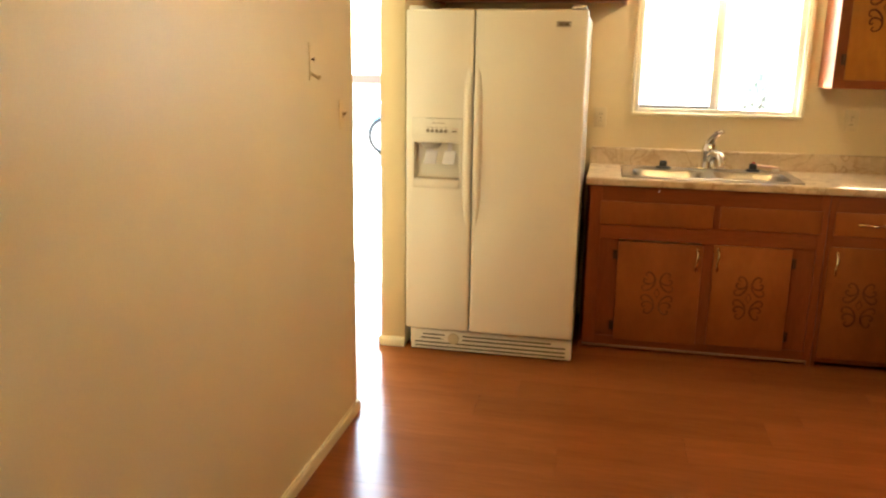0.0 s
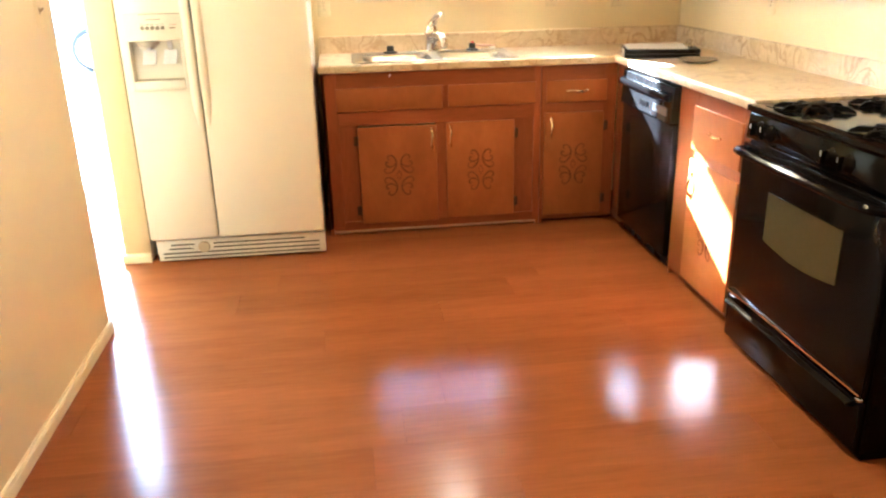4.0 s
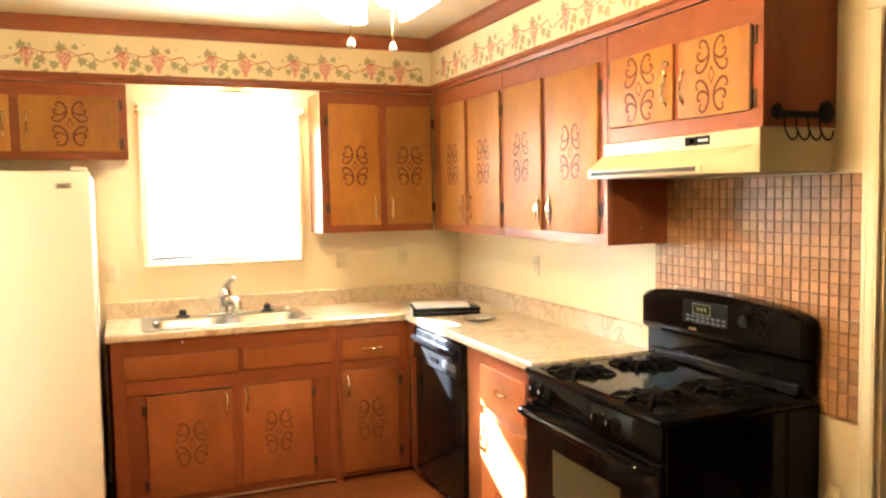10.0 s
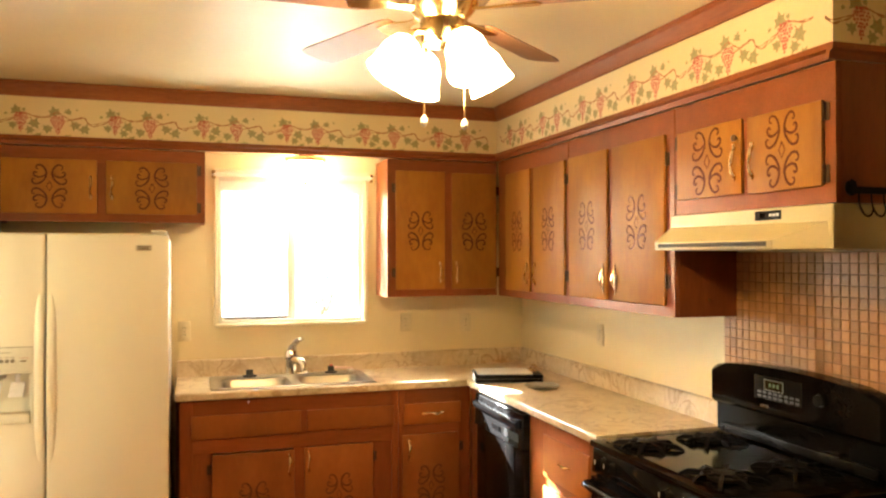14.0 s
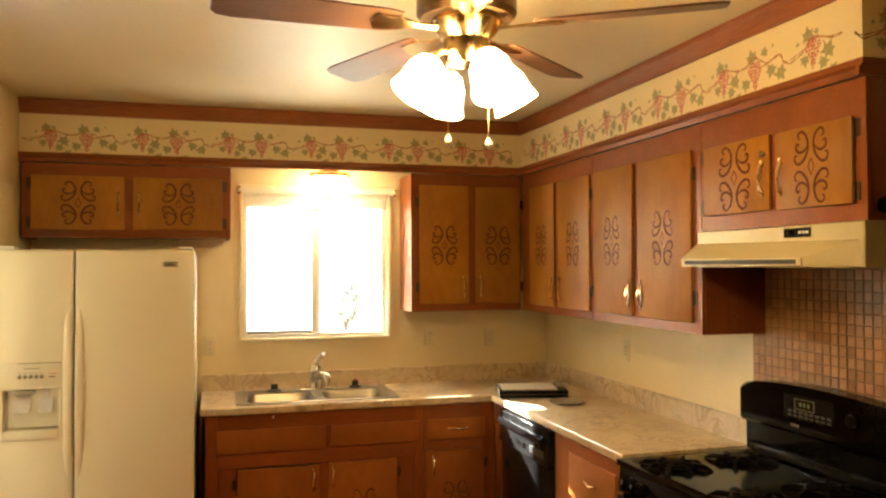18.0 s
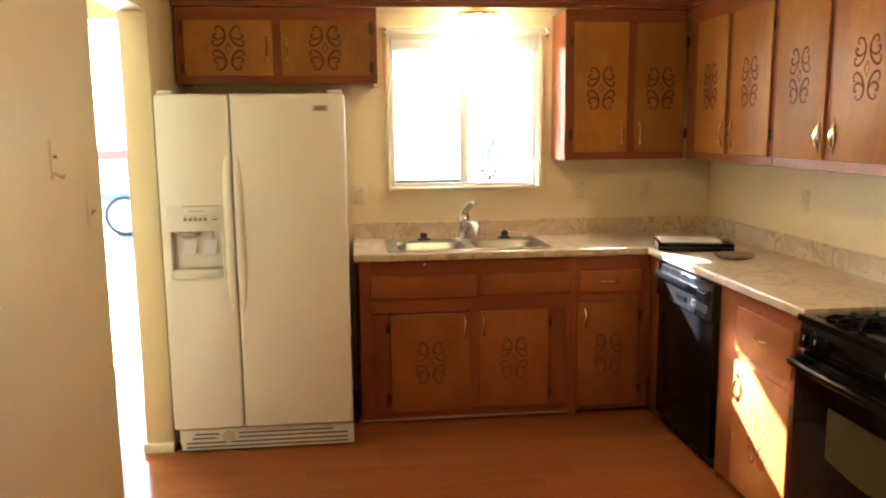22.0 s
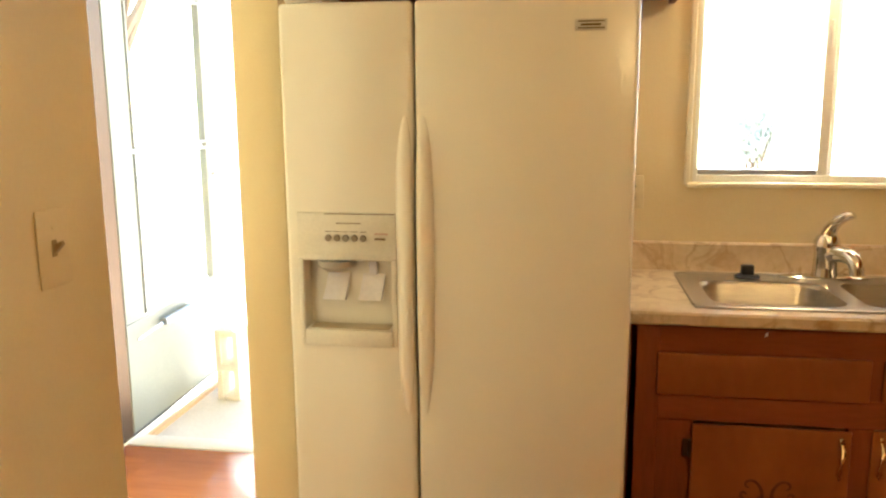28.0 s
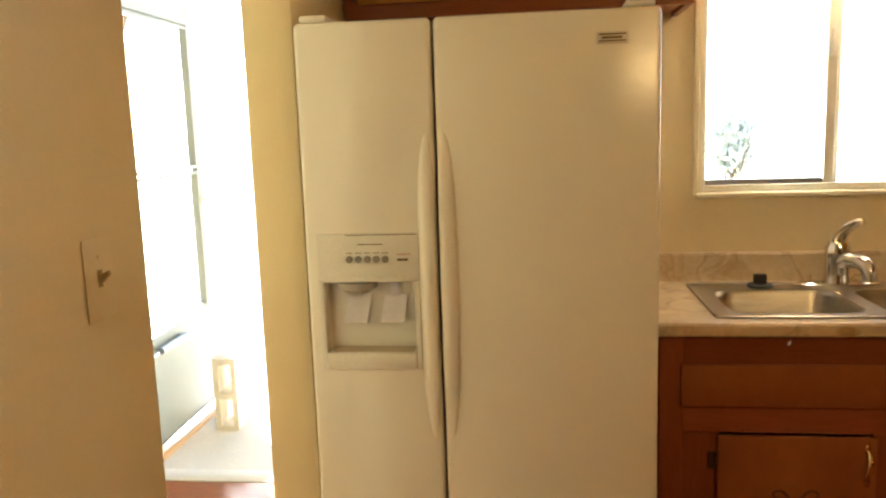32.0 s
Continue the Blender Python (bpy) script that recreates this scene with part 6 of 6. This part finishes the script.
# parked pickup seen through the back door
car = thing("pickup_truck", (-1.8, 14.3, -0.13), "pale parked pickup truck with a blue stripe", "car")
CARP = surface("pale_car_paint", (0.78, 0.78, 0.76), 0.3, scale=4, bump=0.0, coat=0.5)
side = [(-4.1, 0.30), (-4.1, 0.86), (-3.1, 0.95), (-2.5, 1.50), (-1.5, 1.50), (-1.3, 0.95), (0.5, 0.92), (0.5, 0.30)]
part("body", prism([(x, 13.4, z - 0.13) for x, z in side], (0, 1.75, 0), bevel=0.03), CARP, car)
part("stripe", box(-4.05, 0.45, 13.385, 13.399, 0.46, 0.60), surface("blue_stripe_paint", (0.16, 0.42, 0.75), 0.3), car, "blue side stripe")
part("side_window", box(-2.45, -1.55, 13.385, 13.399, 0.90, 1.28, 0.004), BLACK, car)
for x in (-3.50, -0.45):
    for y in (13.36, 15.0):
        w = part("tyre", lathe([(0.20, 0.0), (0.33, 0.01), (0.345, 0.05), (0.345, 0.17), (0.33, 0.21), (0.20, 0.22)], (x, y, 0.215), (0, 1, 0), 28), BLACK_RUBBER, car)
        part("rim", lathe([(0.0, 0.0), (0.26, 0.004), (0.27, 0.03), (0.27, 0.19), (0.0, 0.19)], (x, y - 0.012, 0.215), (0, 1, 0), 24), WHITE_PLASTIC, w, "white wheel rim")

# dark furniture in the side room
hutch = thing("wooden_hutch", (3.3, 1.9, 0), "dark wooden hutch in the unlit side room", "hutch")
part("carcass", box(3.05, 3.55, 1.25, 2.75, 0.08, 0.86, 0.006), DARK_FURN, hutch)
part("top", box(3.02, 3.58, 1.22, 2.78, 0.861, 0.895, 0.008, 2), DARK_FURN, hutch)
part("plinth", box(3.08, 3.55, 1.28, 2.72, 0.0, 0.0795), DARK_FURN, hutch)
for y0 in (1.28, 1.77, 2.26):
    d = part("door", box(3.034, 3.0495, y0, y0 + 0.46, 0.12, 0.83, 0.005), DARK_FURN, hutch)
    part("handle", lathe([(0.008, 0), (0.008, 0.012), (0.014, 0.018), (0.0, 0.024)], (3.034, y0 + 0.42, 0.5), (-1, 0, 0), 10), ANTIQUE, d)

# ---------- stencilled border on the soffit ----------
PERIOD = 0.455
rnd = random.Random(5)


def flat_shape(bm, pts, thick=0.0006):
    lo = [bm.verts.new((x, y, 0.0003)) for x, y in pts]
    bm.faces.new(lo)


def ribbon(bm, pts, w):
    """A painted line of changing width w through the places."""
    pts = smooth_line([(x, y, 0) for x, y in pts], 6)
    n = len(pts)
    rows = []
    for k, p in enumerate(pts):
        d = (pts[min(k + 1, n - 1)] - pts[max(k - 1, 0)]).normalized()
        r = w * (0.36 + 0.16 * math.sin(0.9 * k) + 0.08 * math.sin(2.3 * k))
        rows.append((bm.verts.new((p.x - d.y * r, p.y + d.x * r, 0.0003)), bm.verts.new((p.x + d.y * r, p.y - d.x * r, 0.0003))))
    for (a, b), (c, d) in zip(rows, rows[1:]):
        bm.faces.new((a, b, d, c))


def vine_mesh():
    bm = bmesh.new()
    ribbon(bm, [(-0.036, -0.0129), (-0.0104, -0.0297), (0.0215, -0.0204), (0.0535, -0.0083), (0.0781, 0.0181), (0.1037, 0.0245), (0.1293, 0.0162), (0.1539, 0.0062), (0.1859, 0.0027), (0.2178, 0.0157), (0.2425, 0.0293), (0.2635, 0.0246), (0.2881, 0.009), (0.3137, -0.002), (0.3411, 0.0036), (0.3685, 0.0091), (0.384, -0.0129)], 0.0058)
    ribbon(bm, [(-0.036, -0.0199), (-0.0059, -0.0195), (0.0307, -0.0091), (0.058, -0.0009), (0.0873, 0.0129), (0.1128, 0.0193), (0.1493, 0.0096), (0.1904, 0.0074), (0.2224, 0.0049), (0.2498, 0.0004), (0.2772, -0.0078), (0.3027, -0.0051), (0.3274, 0.0031), (0.3548, 0.0114), (0.374, 0.0084), (0.384, -0.0199)], 0.0046)
    ribbon(bm, [(0.235, 0.022), (0.250, 0.034), (0.262, 0.030)], 0.003)
    ribbon(bm, [(0.300, 0.000), (0.316, -0.012), (0.322, -0.026)], 0.003)
    ribbon(bm, [(0.128, 0.006), (0.140, -0.008), (0.150, -0.020)], 0.003)
    return finish("stencil_vine", bm, VINE_INK, 0)


def leaf_mesh():
    bm = bmesh.new()
    half = [(0.28, -0.50), (0.95, -0.62), (0.62, -0.08), (0.80, 0.42), (0.34, 0.36)]
    shape = [(0, -0.8)] + half + [(0, 1.05)] + [(-u, v) for u, v in half[::-1]]
    for x, y, s, a in ((0.0699, 0.0361, 0.0225, 10), (0.0562, -0.0374, 0.0174, 185), (0.1493, -0.0251, 0.0235, -25), (0.1293, -0.0586, 0.0184, 150), (0.1658, -0.0866, 0.0174, 200), (0.0261, 0.0181, 0.0072, 20), (0.2361, 0.0328, 0.0245, 15), (0.2973, 0.0367, 0.0153, -15), (0.3365, 0.0472, 0.0051, 0), (0.206, -0.0505, 0.0205, 170), (0.2918, -0.0913, 0.0184, 190), (0.3283, -0.0297, 0.0215, 160), (0.3721, -0.0474, 0.0225, 215), (0.1037, 0.0391, 0.0092, -30)):
        c, q = math.cos(radians(a)), math.sin(radians(a))
        flat_shape(bm, [(x + 1.25 * s * (c * u - q * v), y + 1.25 * s * (q * u + c * v)) for u, v in shape])
    return finish("stencil_leaf", bm, LEAF_INK, 0)


CLUSTERS = ((0.090, 0.006), (0.252, -0.004))


def grape_mesh():
    bm = bmesh.new()
    for cx, cy in CLUSTERS:
        for row, count in enumerate((4, 5, 6, 5, 4, 3, 2, 2, 1)):
            for k in range(count):
                x, y = cx + (k - (count - 1) / 2) * 0.0118 + rnd.uniform(-1, 1) * 0.0018, cy + 0.014 - 0.0104 * row + rnd.uniform(-1, 1) * 0.0016
                r = rnd.uniform(0.0040, 0.0054)
                flat_shape(bm, [(x + r * math.cos(t * math.pi / 4), y + r * math.sin(t * math.pi / 4)) for t in range(8)])
    return finish("stencil_grape", bm, GRAPE_INK, 0)


def blush_mesh():
    bm = bmesh.new()
    for cx, cy in CLUSTERS:
        ring = [(-0.026, 0.016), (-0.010, 0.022), (0.010, 0.021), (0.027, 0.014), (0.028, 0.0), (0.021, -0.018), (0.015, -0.036), (0.008, -0.054), (0.0, -0.066), (-0.007, -0.054), (-0.014, -0.036), (-0.022, -0.018), (-0.028, 0.0)]
        flat_shape(bm, [(cx + 1.15 * u, cy + 1.1 * v) for u, v in ring])
    return finish("stencil_blush", bm, BLUSH_INK, 0)


stencils = [blush_mesh(), leaf_mesh(), vine_mesh(), grape_mesh()]


def cut_stencil(me, low, limit):
    """A copy of a stencil's mesh that starts at low and ends at the limit."""
    bm = bmesh.new()
    bm.from_mesh(me)
    bmesh.ops.delete(bm, geom=[f for f in bm.faces if max(v.co.x for v in f.verts) > limit or min(v.co.x for v in f.verts) < low], context="FACES")
    out = bpy.data.meshes.new(me.name)
    bm.to_mesh(out)
    bm.free()
    out.materials.append(me.materials[0])
    return out


def stencil_run(start, u, out, count, limit=0.0, low=-1.0):
    for k in range(count):
        m = Matrix((u, Z, out)).transposed().to_4x4()
        m.translation = Vector(start) + u * (PERIOD * k) + out * 0.0004
        for i, me in enumerate(stencils):
            ob = new(me.name, cut_stencil(me, low, limit) if limit else me)
            ob.parent = soffit
            mm = m.copy()
            mm.translation += out * (0.0003 * i)
            ob.matrix_basis = mm @ Matrix.Diagonal((PERIOD / 0.42, PERIOD / 0.42, 1, 1))


ZB = 2.362
stencil_run((-0.628, SY, ZB), X, -Y, 6)
stencil_run((SX, SY - 0.115 + PERIOD, ZB), -Y, -X, 1, 0.5, 0.36)
stencil_run((SX, SY - 0.115, ZB), -Y, -X, 5)
stencil_run((SX, SY - 0.115 - 5 * PERIOD, ZB), -Y, -X, 1, 0.205)
stencil_run((SX + 0.01, S_END, ZB), X, -Y, 1, 0.27)

# ---------- mosaic tiles behind the range ----------
TY0, TY1, TZ0, TZ1 = 1.690, 2.690, 0.872, 1.652
TILE_X = 2.425
tile_panel = solid("tile_backing", box(TILE_X - 0.006, TILE_X - 0.0005, TY0, TY1, TZ0, TZ1), GROUT, "brown mosaic tile panel behind the range", "tile panel", kind="structure")
PITCH = 0.03846


def tablet(name, w, d, h, inset, material):
    """A flat piece with chamfered edges, w by d, h thick, on its underside's centre."""
    a, b = w / 2, d / 2
    vs = [(-a, -b, 0), (a, -b, 0), (a, b, 0), (-a, b, 0), (-a, -b, h - inset), (a, -b, h - inset), (a, b, h - inset), (-a, b, h - inset),
          (-a + inset, -b + inset, h), (a - inset, -b + inset, h), (a - inset, b - inset, h), (-a + inset, b - inset, h)]
    fs = [(8, 9, 10, 11)] + [(i, (i + 1) % 4, (i + 1) % 4 + 4, i + 4) for i in range(4)] + [(i + 4, (i + 1) % 4 + 4, (i + 1) % 4 + 8, i + 8) for i in range(4)]
    me = bpy.data.meshes.new(name)
    me.from_pydata(vs, [], fs)
    me.materials.append(material)
    return me


tile_me = tablet("tile", 0.0342, 0.0342, 0.004, 0.0012, TILE)
rnd = random.Random(11)
for i in range(26):
    for j in range(20):
        y, z = TY0 + PITCH * (i + 0.5), TZ1 - PITCH * (j + 0.5)
        if z > 1.396 and y > 2.606:
            continue
        if z < 1.16 and i > 3:
            continue
        ob = new("tile", tile_me)
        ob.parent = tile_panel
        ob.matrix_basis = Matrix.Translation((TILE_X - 0.0064, y + rnd.uniform(-1, 1) * 0.0006, z + rnd.uniform(-1, 1) * 0.0006)) @ Euler((rnd.uniform(-0.02, 0.02), radians(-90) + rnd.uniform(-0.02, 0.02), 0)).to_matrix().to_4x4()

# ---------- laminate planks ----------
PW, PL = 0.2176, 1.24
floor = bpy.data.objects["floor"]
rnd = random.Random(3)
cache = {}
row = 0
y1 = 5.078
while y1 > -2.68:
    y0 = max(y1 - (PW if row else 0.108), -2.7)
    x = -2.39 - rnd.uniform(0.05, PL - 0.1)
    while x < 2.57:
        a, b = max(x, -2.39 if y0 > 1.95 else -0.80), min(x + PL, 2.57)
        x += PL
        if b - a < 0.03:
            continue
        key = (round(b - a, 3), round(y1 - y0, 3))
        if key not in cache:
            cache[key] = tablet("plank", b - a - 0.0004, y1 - y0 - 0.0004, 0.012, 0.0004, FLOOR_WOOD)
        ob = new("plank", cache[key])
        ob.parent = floor
        ob.matrix_basis = Matrix.Translation(((a + b) / 2, (y0 + y1) / 2, -0.012 + 0.0001)) @ Euler((rnd.uniform(-1, 1) * 0.0004, rnd.uniform(-1, 1) * 0.0003, 0)).to_matrix().to_4x4()
    y1 = y0
    row += 1
